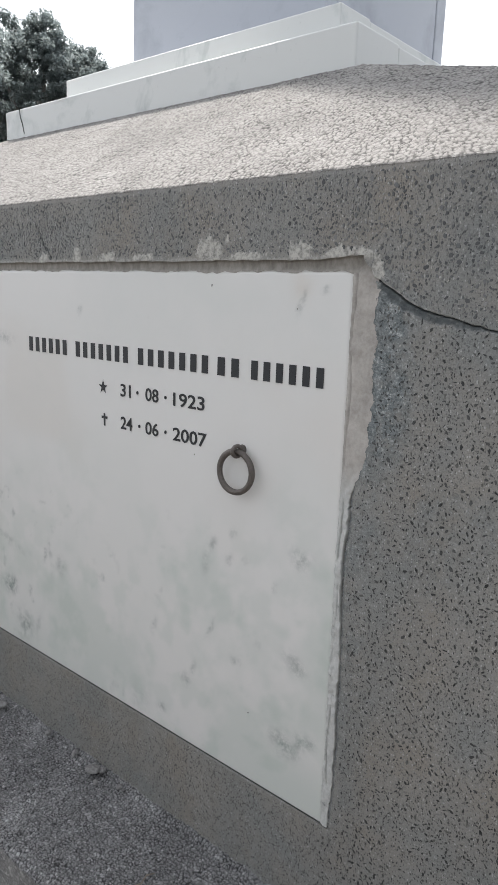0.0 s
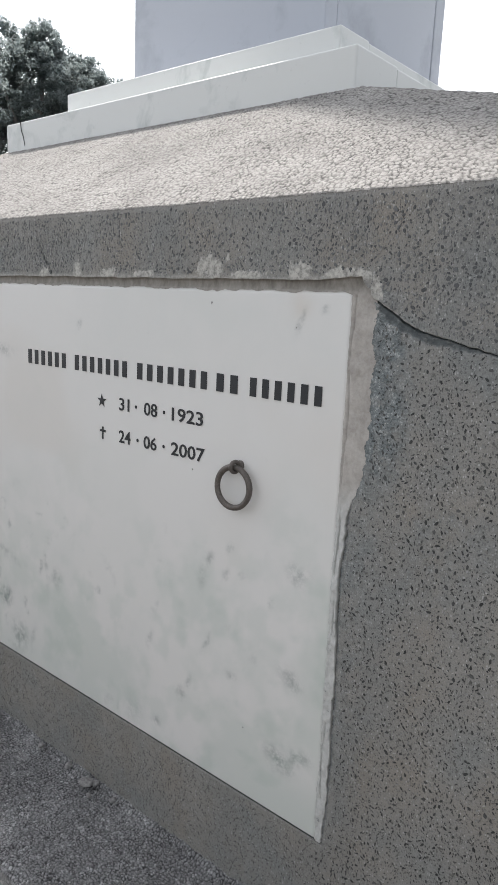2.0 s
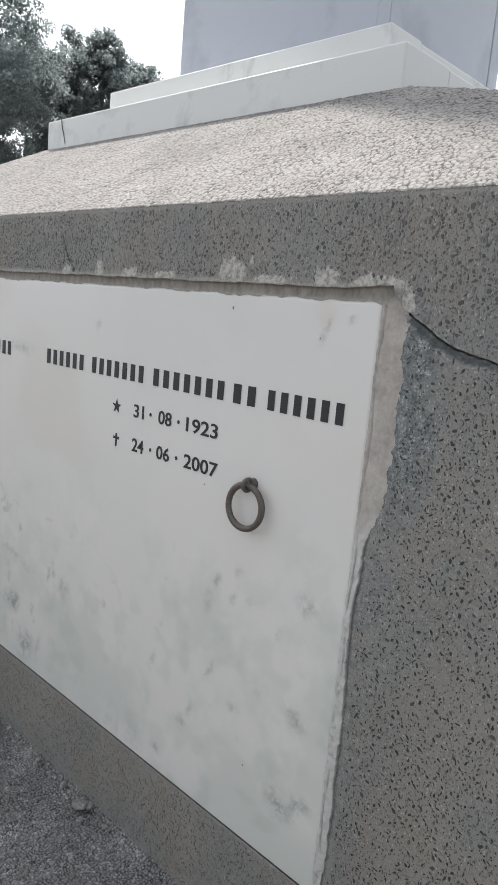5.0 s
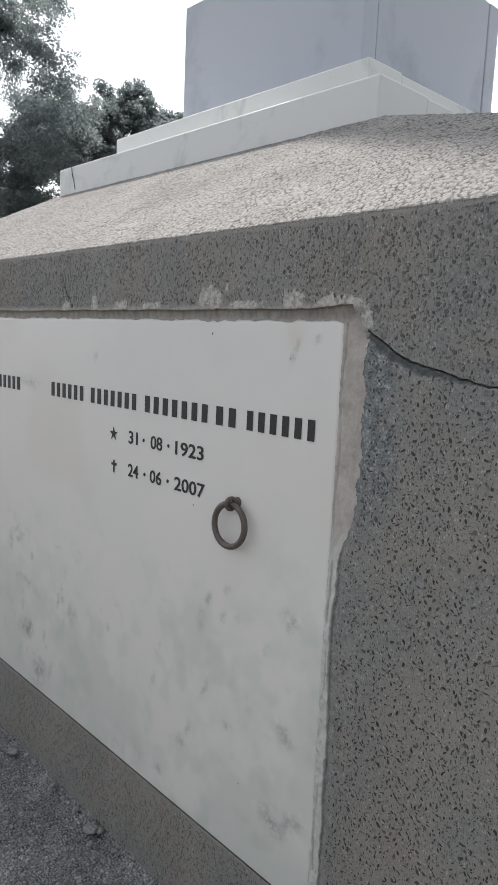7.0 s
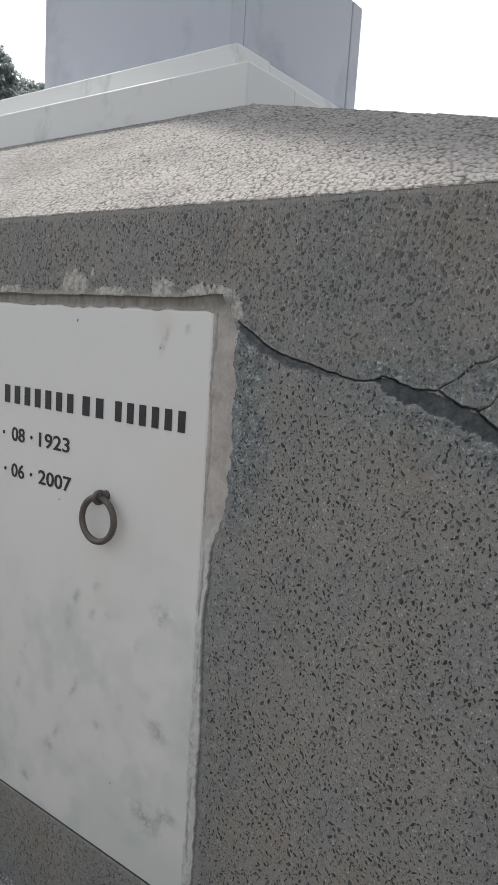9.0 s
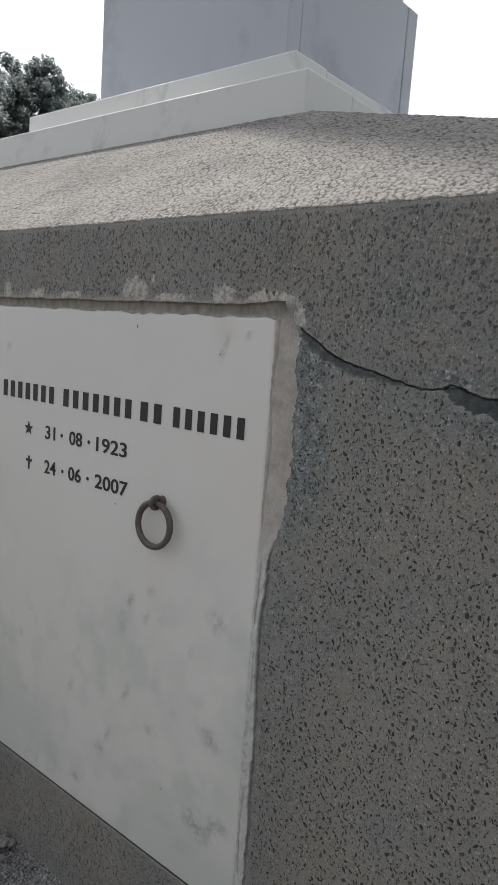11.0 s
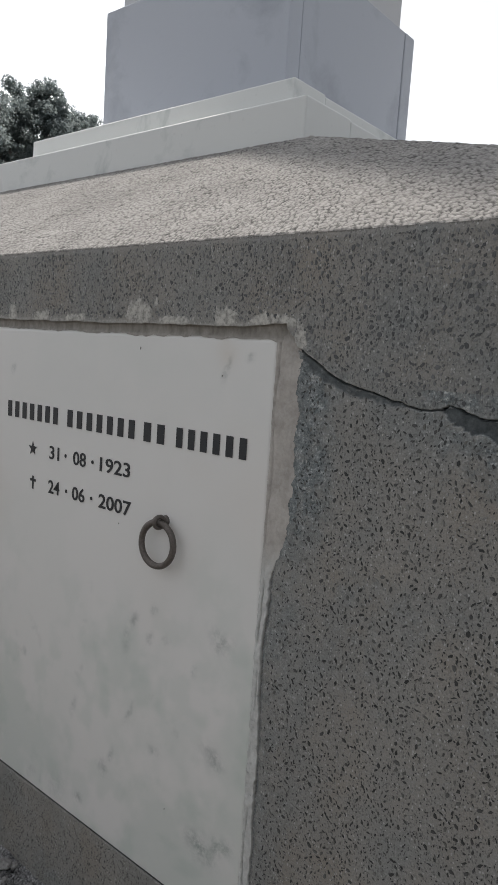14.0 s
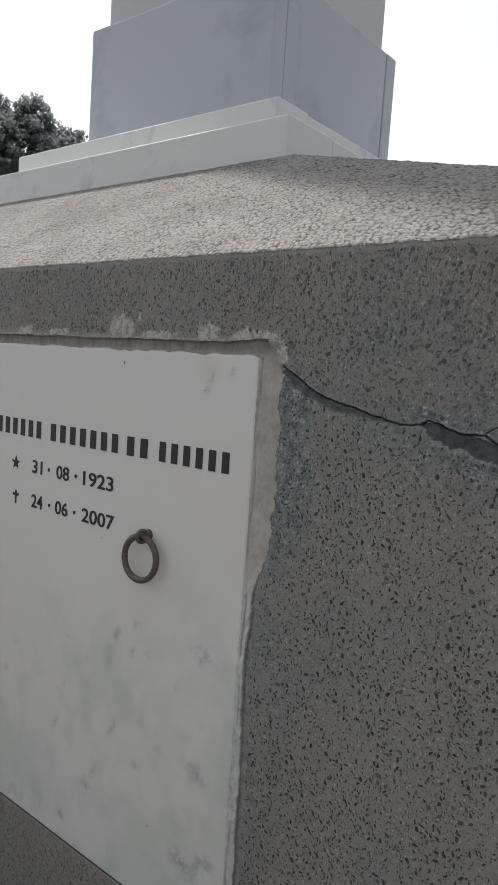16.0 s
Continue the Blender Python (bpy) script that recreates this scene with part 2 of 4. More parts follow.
def attach(ob, mat, parent, label="", kind=""):
    ob.data.materials.append(mat)
    if parent is not None:
        bpy.context.view_layer.update()
        ob.parent = parent
        ob.matrix_parent_inverse = Matrix.Translation(parent.location).inverted()
    return tagged(ob, label, kind=kind)


def part(name, bm, mat, parent, label="", smooth=False, kind=""):
    me = bpy.data.meshes.new(name)
    bmesh.ops.recalc_face_normals(bm, faces=bm.faces)
    bm.to_mesh(me)
    bm.free()
    me.polygons.foreach_set("use_smooth", [smooth] * len(me.polygons))
    return attach(new(name, me), mat, parent, label, kind)


def raw(name, verts, quads, mat, parent, label="", smooth=True, kind="", fields=None):
    me = bpy.data.meshes.new(name)
    me.from_pydata(np.asarray(verts).tolist(), [], np.asarray(quads).tolist() if not isinstance(quads, list) else quads)
    me.polygons.foreach_set("use_smooth", [smooth] * len(me.polygons))
    for key, values in (fields or {}).items():
        a = me.attributes.new(key, "FLOAT", "POINT")
        a.data.foreach_set("value", np.asarray(values, dtype=np.float32).ravel())
    me.update()
    return attach(new(name, me), mat, parent, label, kind)


def grid_quads(nr, nc, keep=None):
    i = np.arange(nr * nc).reshape(nr, nc)
    q = np.stack([i[:-1, :-1], i[:-1, 1:], i[1:, 1:], i[1:, :-1]], -1)
    return q[keep] if keep is not None else q.reshape(-1, 4)


def block(lo, hi, bevel=0.004, segments=2):
    bm = bmesh.new()
    bmesh.ops.create_cube(bm, size=1.0)
    for v in bm.verts:
        v.co = Vector([(lo[k] + hi[k]) / 2 + v.co[k] * (hi[k] - lo[k]) for k in range(3)])
    if bevel:
        bmesh.ops.bevel(bm, geom=list(bm.edges), offset=bevel, segments=segments, affect="EDGES", profile=0.5)
    return bm


def tube(points, radii, sides=10):
    bm = bmesh.new()
    rings = []
    for i, (p, r) in enumerate(zip(points, radii)):
        p = Vector(p)
        d = Vector(points[min(i + 1, len(points) - 1)]) - Vector(points[max(i - 1, 0)])
        q = d.to_track_quat("Z", "Y")
        rings.append([bm.verts.new(p + q @ Vector((r * math.cos(a), r * math.sin(a), 0))) for a in [2 * math.pi * k / sides for k in range(sides)]])
    for a, b in zip(rings, rings[1:]):
        for k in range(sides):
            bm.faces.new((a[k], a[(k + 1) % sides], b[(k + 1) % sides], b[k]))
    bm.faces.new(rings[0][::-1])
    bm.faces.new(rings[-1])
    return bm


def torus(centre, axis_turn, major, minor, n=48, k=12, bm=None):
    bm = bm or bmesh.new()
    rows = []
    for i in range(n):
        a = 2 * math.pi * i / n
        row = []
        for j in range(k):
            b = 2 * math.pi * j / k
            wobble = 1 + 0.05 * math.sin(3 * a + 1)
            row.append(bm.verts.new(Vector(centre) + axis_turn @ Vector(((major + minor * wobble * math.cos(b)) * math.cos(a), (major + minor * wobble * math.cos(b)) * math.sin(a), minor * math.sin(b)))))
        rows.append(row)
    for i in range(n):
        for j in range(k):
            bm.faces.new((rows[i][j], rows[(i + 1) % n][j], rows[(i + 1) % n][(j + 1) % k], rows[i][(j + 1) % k]))
    return bm


LATTICE = np.random.RandomState(7).rand(256, 256)


def vnoise(x, y, scale, seed=0):
    """Smooth noise in the plane, 0 to 1; scale: cells per metre."""
    x, y = np.asarray(x) * scale + 37.7 * seed, np.asarray(y) * scale + 91.3 * seed
    xi, yi = np.floor(x).astype(int), np.floor(y).astype(int)
    fx, fy = x - xi, y - yi
    fx, fy = fx * fx * (3 - 2 * fx), fy * fy * (3 - 2 * fy)
    g = lambda a, b: LATTICE[a % 256, b % 256]
    top = g(xi, yi) * (1 - fx) + g(xi + 1, yi) * fx
    low = g(xi, yi + 1) * (1 - fx) + g(xi + 1, yi + 1) * fx
    return top * (1 - fy) + low * fy


def fbm(x, y, scale, octaves=4, seed=0):
    s, amp, total = 0, 1.0, 0.0
    for o in range(octaves):
        s = s + amp * vnoise(x, y, scale * 2**o, seed + o * 1.37)
        total += amp
        amp *= 0.55
    return s / total


def smooth_step(a, b, v):
    t = np.clip((v - a) / (b - a), 0, 1)
    return t * t * (3 - 2 * t)


def polyline(x, z, pts):
    """Distance to a line of (x, z, half width) less the half width there, and the side (above the line positive)."""
    best = np.full(np.shape(x), 9.0)
    for (ax, az, aw), (bx, bz, bw) in zip(pts, pts[1:]):
        dx, dz = bx - ax, bz - az
        u = np.clip(((x - ax) * dx + (z - az) * dz) / (dx * dx + dz * dz), 0, 1)
        d = np.hypot(x - ax - u * dx, z - az - u * dz) - (aw + u * (bw - aw))
        best = np.minimum(best, d)
    return best


# ---- the tomb block ----
LEFT, RIGHT, DEEP, TOP, RISE = -2.62, 0.67, 2.03, 1.132, 0.666
SLAB_TOP, SLAB_LOW, LEDGE = 0.999, 0.1205, -0.052
SILL, HEAD = 0.1280, 1.0130
HIP = 0.395

tomb = thing("tomb", "large grey terrazzo tomb block with a sloping gravel top", "tomb", (-0.88, 0.97, LEDGE))

EDGE_Z = np.array([0.128, 0.172, 0.206, 0.257, 0.306, 0.374, 0.44, 0.505, 0.54, 0.585, 0.628, 0.652, 0.683, 0.707, 0.729, 0.757, 0.787, 0.82, 0.85, 0.876, 0.906, 0.927, 0.949, 0.971, 0.985, 1.0, 1.013])
EDGE_X = np.array([0.014, 0.016, 0.019, 0.019, 0.020, 0.018, 0.018, 0.016, 0.015, 0.014, 0.018, 0.020, 0.021, 0.024, 0.034, 0.039, 0.038, 0.043, 0.041, 0.040, 0.044, 0.038, 0.037, 0.042, 0.037, 0.029, 0.014])


def opening_edge(z):
    return np.interp(z, EDGE_Z, EDGE_X) + (0.009 + 0.006 * smooth_step(0.62, 0.72, z)) * (0.55 * fbm(z, z * 0 + 0.3, 22, 5) + 0.45 * fbm(z, z * 0 + 0.3, 160, 4) - 0.5)


CRACK = [(0.027, 0.990, 0.0012), (0.042, 0.985, 0.0011), (0.056, 0.977, 0.0010), (0.074, 0.966, 0.0009), (0.088, 0.958, 0.0009), (0.105, 0.9495, 0.0008), (0.125, 0.945, 0.0008), (0.153, 0.9385, 0.0008), (0.177, 0.9328, 0.0007), (0.199, 0.9285, 0.0007), (0.222, 0.9255, 0.0007), (0.236, 0.9285, 0.0006), (0.243, 0.9345, 0.0006), (0.263, 0.928, 0.0006), (0.283, 0.9232, 0.0007), (0.309, 0.9245, 0.0009), (0.322, 0.916, 0.0009), (0.335, 0.910, 0.0009), (0.350, 0.9085, 0.0009), (0.362, 0.899, 0.0010), (0.378, 0.889, 0.0012), (0.396, 0.877, 0.0012), (0.42, 0.8625, 0.0012), (0.52, 0.80, 0.001), (0.67, 0.72, 0.001)]
WEDGE = [(0.239, 0.9285, 0.0035), (0.252, 0.9235, 0.0080), (0.271, 0.9168, 0.0090), (0.296, 0.9125, 0.0098), (0.315, 0.9075, 0.0105), (0.337, 0.899, 0.0098), (0.350, 0.8955, 0.0098), (0.373, 0.8825, 0.0082), (0.396, 0.8685, 0.0072), (0.42, 0.857, 0.0055), (0.52, 0.793, 0.0055), (0.67, 0.714, 0.005)]
LIP = [(0.046, 0.977, 0.0025), (0.062, 0.966, 0.0055), (0.085, 0.9525, 0.0058), (0.115, 0.9405, 0.0045), (0.15, 0.9345, 0.0030), (0.19, 0.928, 0.0012)]
BRANCH = [(0.309, 0.927, 0.0004), (0.321, 0.934, 0.0004), (0.332, 0.942, 0.0004), (0.343, 0.955, 0.0004), (0.360, 0.960, 0.0003), (0.374, 0.971, 0.0003), (0.384, 0.982, 0.0003), (0.391, 0.996, 0.0003), (0.407, 1.000, 0.0003), (0.46, 1.013, 0.0002), (0.55, 1.05, 0.0001)]
TWIN = [(0.354, 0.908, 0.0006), (0.364, 0.914, 0.0003), (0.369, 0.925, 0.0002), (0.376, 0.940, 0.0001), (0.384, 0.947, 0.0001), (0.398, 0.947, 0.0001), (0.47, 0.945, 0.0001)]
HAIR = [(-0.752, 1.086, 0.0003), (-0.736, 1.058, 0.0004), (-0.719, 1.040, 0.0005), (-0.702, 1.019, 0.0005)]
CRACK_X, CRACK_Z = [p[0] for p in CRACK], [p[1] for p in CRACK]
PATCHES = [(-0.268, 1.031, 0.032, 0.020), (-0.62, 1.028, 0.013, 0.016), (-0.088, 1.024, 0.020, 0.013), (-0.73, 1.022, 0.016, 0.010), (-0.53, 1.021, 0.025, 0.008), (-0.43, 1.019, 0.03, 0.006), (-0.19, 1.019, 0.034, 0.007), (-0.025, 1.022, 0.026, 0.007), (0.018, 1.021, 0.018, 0.009), (0.038, 1.000, 0.012, 0.018)]


def build_front_wall():
    xs = np.unique(np.round(np.r_[np.arange(-1.40, -0.92, 0.006), np.arange(-0.92, -0.02, 0.003), np.arange(-0.02, 0.02, 0.002), np.arange(0.02, 0.44, 0.001), np.arange(0.44, RIGHT, 0.004), RIGHT], 5))
    zs = np.unique(np.round(np.r_[np.arange(LEDGE - 0.03, SILL, 0.004), SILL, np.arange(SILL + 0.004, 0.60, 0.004), np.arange(0.60, 0.84, 0.002), np.arange(0.84, HEAD - 0.001, 0.001), HEAD, np.arange(HEAD + 0.001, 1.06, 0.0015), np.arange(1.06, TOP, 0.003), TOP], 5))
    xs = xs[np.r_[True, np.diff(xs) > 0.0007]]
    zs = zs[np.r_[True, np.diff(zs) > 0.0007]]
    low, high = int(np.argmin(abs(zs - SILL))), int(np.argmin(abs(zs - HEAD)))
    x, z = np.meshgrid(xs, zs)
    x, z = x.copy(), z.copy()
    z[high] += 0.004 * (fbm(x[high], x[high] * 0, 45, 3) - 0.5) + 0.006 * smooth_step(-0.06, 0.01, x[high])
    z[high + 1 : high + 8] = np.maximum(z[high + 1 : high + 8], z[high] + 0.0004 * np.arange(1, 8)[:, None])
    edge = opening_edge(zs)
    cut = np.zeros(len(zs), int)
    for r in range(low, high + 1):
        c = int(np.argmin(abs(xs - edge[r])))
        x[r, c] = edge[r]
        cut[r] = c
    keep = np.ones((len(zs) - 1, len(xs) - 1), bool)
    for r in range(low, high):
        keep[r, : max(cut[r], cut[r + 1])] = False
    # fine relief, cracks, repairs
    out = 0.00028 * (fbm(x, z, 260, 3) - 0.5) + 0.0006 * (fbm(x, z, 7, 3, 2) - 0.5)
    jig = 0.004 * (fbm(x, z, 90, 3, 5) - 0.5)
    jig2 = 0.004 * (fbm(x, z, 90, 3, 9) - 0.5)
    xw, zw = x + jig, z + jig2
    d_main = polyline(xw, zw, CRACK)
    below = 1 - smooth_step(-0.01, 0.004, z - np.interp(x, [p[0] for p in WEDGE], [p[1] for p in WEDGE]))
    torn = 0.010 * (fbm(x, z, 150, 4, 15) - 0.5) * below
    d_wedge = polyline(xw + 1.5 * jig2, zw + 1.5 * jig, WEDGE) + torn
    d_lip = polyline(xw, zw, LIP)
    d_thin = np.minimum.reduce([polyline(xw, zw, BRANCH), polyline(xw, zw, TWIN), polyline(xw, zw, HAIR) - 0.0001])
    wedge = 1 - smooth_step(-0.0008, 0.0008, d_wedge)
    lip = (1 - smooth_step(-0.002, 0.0035, d_lip + 0.008 * (fbm(x, z, 130, 4, 17) - 0.5))) * np.clip(0.0 + 2.2 * fbm(x, z, 200, 4, 13), 0, 1)
    main = 1 - smooth_step(-0.0003, 0.0006, d_main)
    thin = 1 - smooth_step(-0.0003, 0.0007, d_thin)
    out -= 0.0032 * wedge + 0.0016 * lip + 0.007 * main + 0.005 * thin
    fill = np.clip(wedge * (0.8 + 0.4 * fbm(x, z, 70, 3, 3)) + 0.95 * lip + main + 0.55 * thin, 0, 1)
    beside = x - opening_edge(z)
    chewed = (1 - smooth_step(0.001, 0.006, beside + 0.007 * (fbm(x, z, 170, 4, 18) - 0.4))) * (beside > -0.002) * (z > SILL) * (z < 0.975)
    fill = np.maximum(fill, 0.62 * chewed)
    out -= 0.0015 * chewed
    inside = (z > 0.10) & (z < 1.0)
    ragged = fbm(x, z, 26, 4, 4)
    band = (1 - smooth_step(0.015, 0.085, beside + 0.05 * (ragged - 0.5))) * inside * smooth_step(0.12, 0.3, z)
    band *= 0.35 + 0.65 * smooth_step(0.68, 0.80, z) * (1 - smooth_step(0.955, 0.975, z)) + 0.4 * (fbm(x, z, 9, 2, 6) - 0.5)
    under = (1 - smooth_step(0.005, 0.065, np.abs(d_wedge) + 0.06 * (ragged - 0.5))) * (z < 0.95) * 0.8
    fork = 1.3 * np.exp(-(((x - 0.36) / 0.05) ** 2 + ((z - 0.932) / 0.032) ** 2)) * (0.4 + ragged)
    blots = smooth_step(0.60, 0.78, fbm(x, z, 5.5, 3, 8)) * 0.28
    cement = np.clip(np.maximum.reduce([band, under, fork, blots]) * (0.1 + 1.7 * fbm(x, z, 75, 4, 1)), 0, 0.92)
    rim = (1 - smooth_step(0.002, 0.006, d_wedge)) * (1 - wedge)
    mortar = np.zeros_like(x)
    for px, pz, pw, ph in PATCHES:
        r = (np.abs((x - px) / pw) ** 3 + np.abs((z - pz) / ph) ** 3) ** (1 / 3)
        mortar = np.maximum(mortar, 1 - smooth_step(0.90, 1.08, r + (0.8 + 2.2 * np.clip((z - pz) / ph, 0, 1)) * (0.65 * fbm(x, z * 0.25, 200, 3, 3) + 0.35 * fbm(x, z, 70, 3, 6) - 0.44)))
    line = (1 - smooth_step(0.001, 0.006, np.abs(z - HEAD - 0.001) + 0.01 * (ragged - 0.45))) * (x < 0.03)
    mortar = np.clip(np.maximum(mortar * 0.85, 0.4 * line), 0, 0.9)
    above = z - np.interp(x, CRACK_X, CRACK_Z)
    mortar = np.maximum(mortar, 0.6 * smooth_step(0.0006, 0.0014, above) * (1 - smooth_step(0.002, 0.0045, above + 0.004 * (ragged - 0.5))) * (1 - smooth_step(0.07, 0.13, x)) * (x > 0.03))
    mortar = np.maximum(mortar, 0.12 * rim * (x < 0.5))
    out += 0.0016 * cement * (fbm(x, z, 170, 3, 12) - 0.45)
    out += 0.0012 * mortar * (0.4 + fbm(x, z, 180, 2, 2))
    worn = smooth_step(TOP - 0.012, TOP, z)
    out -= 0.0016 * worn * worn * (0.3 + fbm(x, z, 40, 3, 7))
    verts = np.stack([x, -out, z], -1).reshape(-1, 3)
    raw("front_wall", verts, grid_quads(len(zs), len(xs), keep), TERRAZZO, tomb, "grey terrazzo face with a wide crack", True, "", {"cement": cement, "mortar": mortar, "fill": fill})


def clear_of_marks(x, z):
    if polyline(x, z, WEDGE) < 0.004 or polyline(x, z, CRACK) < 0.003 or polyline(x, z, LIP) < 0.001:
        return False
    if SILL - 0.003 < z < HEAD + 0.008 and x < float(np.interp(z, EDGE_Z, EDGE_X)) + 0.010:
        return False
    return True


BIG_CHIP, big_tree, big_bsdf = material("large_chip")
big_info = big_tree.nodes.new("ShaderNodeObjectInfo")
big_col = ramp(big_tree, big_info.outputs["Random"], [(0.0, (0.05, 0.052, 0.053)), (0.5, (0.085, 0.087, 0.086)), (0.85, (0.13, 0.13, 0.125)), (1.0, (0.30, 0.30, 0.285))])
big_col = mix(big_tree, 0.35, big_col, ramp(big_tree, noise_tex(big_tree, coords(big_tree, (0.01, 1, 0.01)), 400, 3), [(0.3, 0.4), (0.7, 1.0)]), "MULTIPLY")
big_tree.links.new(big_col, big_bsdf.inputs["Base Color"])
big_bsdf.inputs["Roughness"].default_value = 0.55


TAKEN = {}


def crowded(x, z, size):
    """Whether a stone of that size would run into one already set."""
    i, k = int(x // 0.012), int(z // 0.012)
    for a in (i - 1, i, i + 1):
        for b in (k - 1, k, k + 1):
            for px, pz, ps in TAKEN.get((a, b), ()):
                if (px - x) ** 2 + (pz - z) ** 2 < (0.36 * (size + ps)) ** 2:
                    return True
    TAKEN.setdefault((i, k), []).append((x, z, size))
    return False


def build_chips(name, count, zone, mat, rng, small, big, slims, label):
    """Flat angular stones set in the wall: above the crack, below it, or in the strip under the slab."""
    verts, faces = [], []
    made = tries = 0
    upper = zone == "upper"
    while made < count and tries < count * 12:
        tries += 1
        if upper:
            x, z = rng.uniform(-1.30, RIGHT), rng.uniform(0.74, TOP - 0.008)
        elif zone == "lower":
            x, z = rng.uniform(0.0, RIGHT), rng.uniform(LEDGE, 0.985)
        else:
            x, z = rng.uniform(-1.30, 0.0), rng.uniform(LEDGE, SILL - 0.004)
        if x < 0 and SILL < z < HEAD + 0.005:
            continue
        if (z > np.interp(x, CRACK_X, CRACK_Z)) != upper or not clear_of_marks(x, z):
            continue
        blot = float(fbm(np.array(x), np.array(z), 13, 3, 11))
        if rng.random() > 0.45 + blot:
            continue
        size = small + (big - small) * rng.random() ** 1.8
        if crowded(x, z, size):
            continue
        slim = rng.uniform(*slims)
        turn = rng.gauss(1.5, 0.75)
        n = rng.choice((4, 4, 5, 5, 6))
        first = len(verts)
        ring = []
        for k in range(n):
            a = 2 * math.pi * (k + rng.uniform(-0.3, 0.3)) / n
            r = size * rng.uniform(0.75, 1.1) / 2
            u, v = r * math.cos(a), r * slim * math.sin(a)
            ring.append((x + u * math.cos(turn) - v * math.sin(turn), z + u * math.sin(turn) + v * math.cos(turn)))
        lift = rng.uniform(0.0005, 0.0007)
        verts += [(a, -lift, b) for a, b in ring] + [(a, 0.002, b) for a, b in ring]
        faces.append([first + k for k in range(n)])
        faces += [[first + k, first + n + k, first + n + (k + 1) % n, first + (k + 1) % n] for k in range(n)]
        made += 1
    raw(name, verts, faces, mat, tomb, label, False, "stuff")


def pebbles(x, y, size, seed):
    """Height 0 to 1 of round stones about size metres wide, packed side by side."""
    gx, gy = x / size, y / size
    ix, iy = np.floor(gx).astype(int), np.floor(gy).astype(int)
    first, second, tall = np.full(np.shape(x), 9.0), np.full(np.shape(x), 9.0), np.zeros(np.shape(x))
    for ox in (-1, 0, 1):
        for oy in (-1, 0, 1):
            a, b = (ix + ox + 57 * seed) % 256, (iy + oy + 31 * seed) % 256
            px = ix + ox + 0.1 + 0.8 * LATTICE[a, b]
            py = iy + oy + 0.1 + 0.8 * LATTICE[(a + 91) % 256, (b + 17) % 256]
            lean = 0.7 * (LATTICE[(a + 5) % 256, (b + 3) % 256] - 0.5)
            dx, dy = gx - px, gy - py
            d = np.hypot(dx * 0.85 + lean * dy, dy * 1.1)
            tall = np.where(d < first, LATTICE[(a + 13) % 256, (b + 71) % 256], tall)
            second = np.minimum(second, np.maximum(d, first))
            first = np.minimum(first, d)
    gap = second - first
    return np.clip(gap / 0.20, 0, 1) ** 0.6 * (0.62 + 0.38 * tall), gap


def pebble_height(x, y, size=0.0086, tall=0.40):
    """Washed gravel relief in metres, and how much the gaps darken in colour."""
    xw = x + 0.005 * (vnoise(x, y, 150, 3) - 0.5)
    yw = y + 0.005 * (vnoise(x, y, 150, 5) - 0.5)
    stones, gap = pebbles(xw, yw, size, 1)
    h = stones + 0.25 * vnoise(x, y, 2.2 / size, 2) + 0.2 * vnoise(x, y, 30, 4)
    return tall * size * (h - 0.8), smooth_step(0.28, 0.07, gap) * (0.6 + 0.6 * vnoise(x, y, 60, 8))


def slope_patch(name, corners, rows, cols, label, crowd=1.0, toward=0):
    """A sloping face between four plan corners (x, y): low edge first, then the high edge."""
    (ax, ay), (bx, by), (cx, cy), (dx, dy) = corners
    along = np.linspace(0, 1, cols) ** crowd
    u, v = np.meshgrid(1 - along[::-1] if toward else along, np.linspace(0, 1, rows))
    x = (ax * (1 - u) + bx * u) * (1 - v) + (dx * (1 - u) + cx * u) * v
    y = (ay * (1 - u) + by * u) * (1 - v) + (dy * (1 - u) + cy * u) * v
    h, hollow_dark = pebble_height(x, y)
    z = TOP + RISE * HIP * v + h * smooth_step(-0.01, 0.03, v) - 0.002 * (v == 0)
    raw(name, np.stack([x, y, z], -1).reshape(-1, 3), grid_quads(rows, cols), TOP_GRAVEL, tomb, label, True, "", {"hollow_dark": hollow_dark})


build_front_wall()
raw("front_wall", [(x, 0, z) for z in (LEDGE - 0.03, SILL, HEAD, TOP) for x in (LEFT, -1.66, -1.40)],
    [[0, 1, 4, 3], [1, 2, 5, 4], [3, 4, 7, 6], [6, 7, 10, 9], [7, 8, 11, 10]], TERRAZZO, tomb, "grey terrazzo face", False)
part("side_wall", block((RIGHT - 0.12, 0.004, LEDGE - 0.03), (RIGHT, DEEP, TOP), 0), TERRAZZO, tomb)
part("side_wall", block((LEFT, 0.004, LEDGE - 0.03), (LEFT + 0.12, DEEP, TOP), 0), TERRAZZO, tomb)
part("back_wall", block((LEFT + 0.12, DEEP - 0.12, LEDGE - 0.03), (RIGHT - 0.12, DEEP, TOP), 0), TERRAZZO, tomb)
part("backing", block((-1.70, 0.034, 0.08), (0.08, 0.06, 1.05), 0), JOINT, tomb, "dark cement backing behind the slab")
HXL, HXR, HB = -1.52, -0.256, DEEP - HIP
slope_patch("sloped_top", ((LEFT, 0.0006), (RIGHT, 0.0006), (HXR, HIP), (HXL, HIP)), 255, 1300, "rough washed gravel slope", 1.6, 1)
slope_patch("sloped_top", ((RIGHT, 0.0006), (RIGHT, DEEP), (HXR, HB), (HXR, HIP)), 110, 160, "rough washed gravel slope", 2.0)
slope_patch("sloped_top", ((LEFT, DEEP), (LEFT, 0.0006), (HXL, HIP), (HXL, HB)), 60, 120, "rough washed gravel slope")
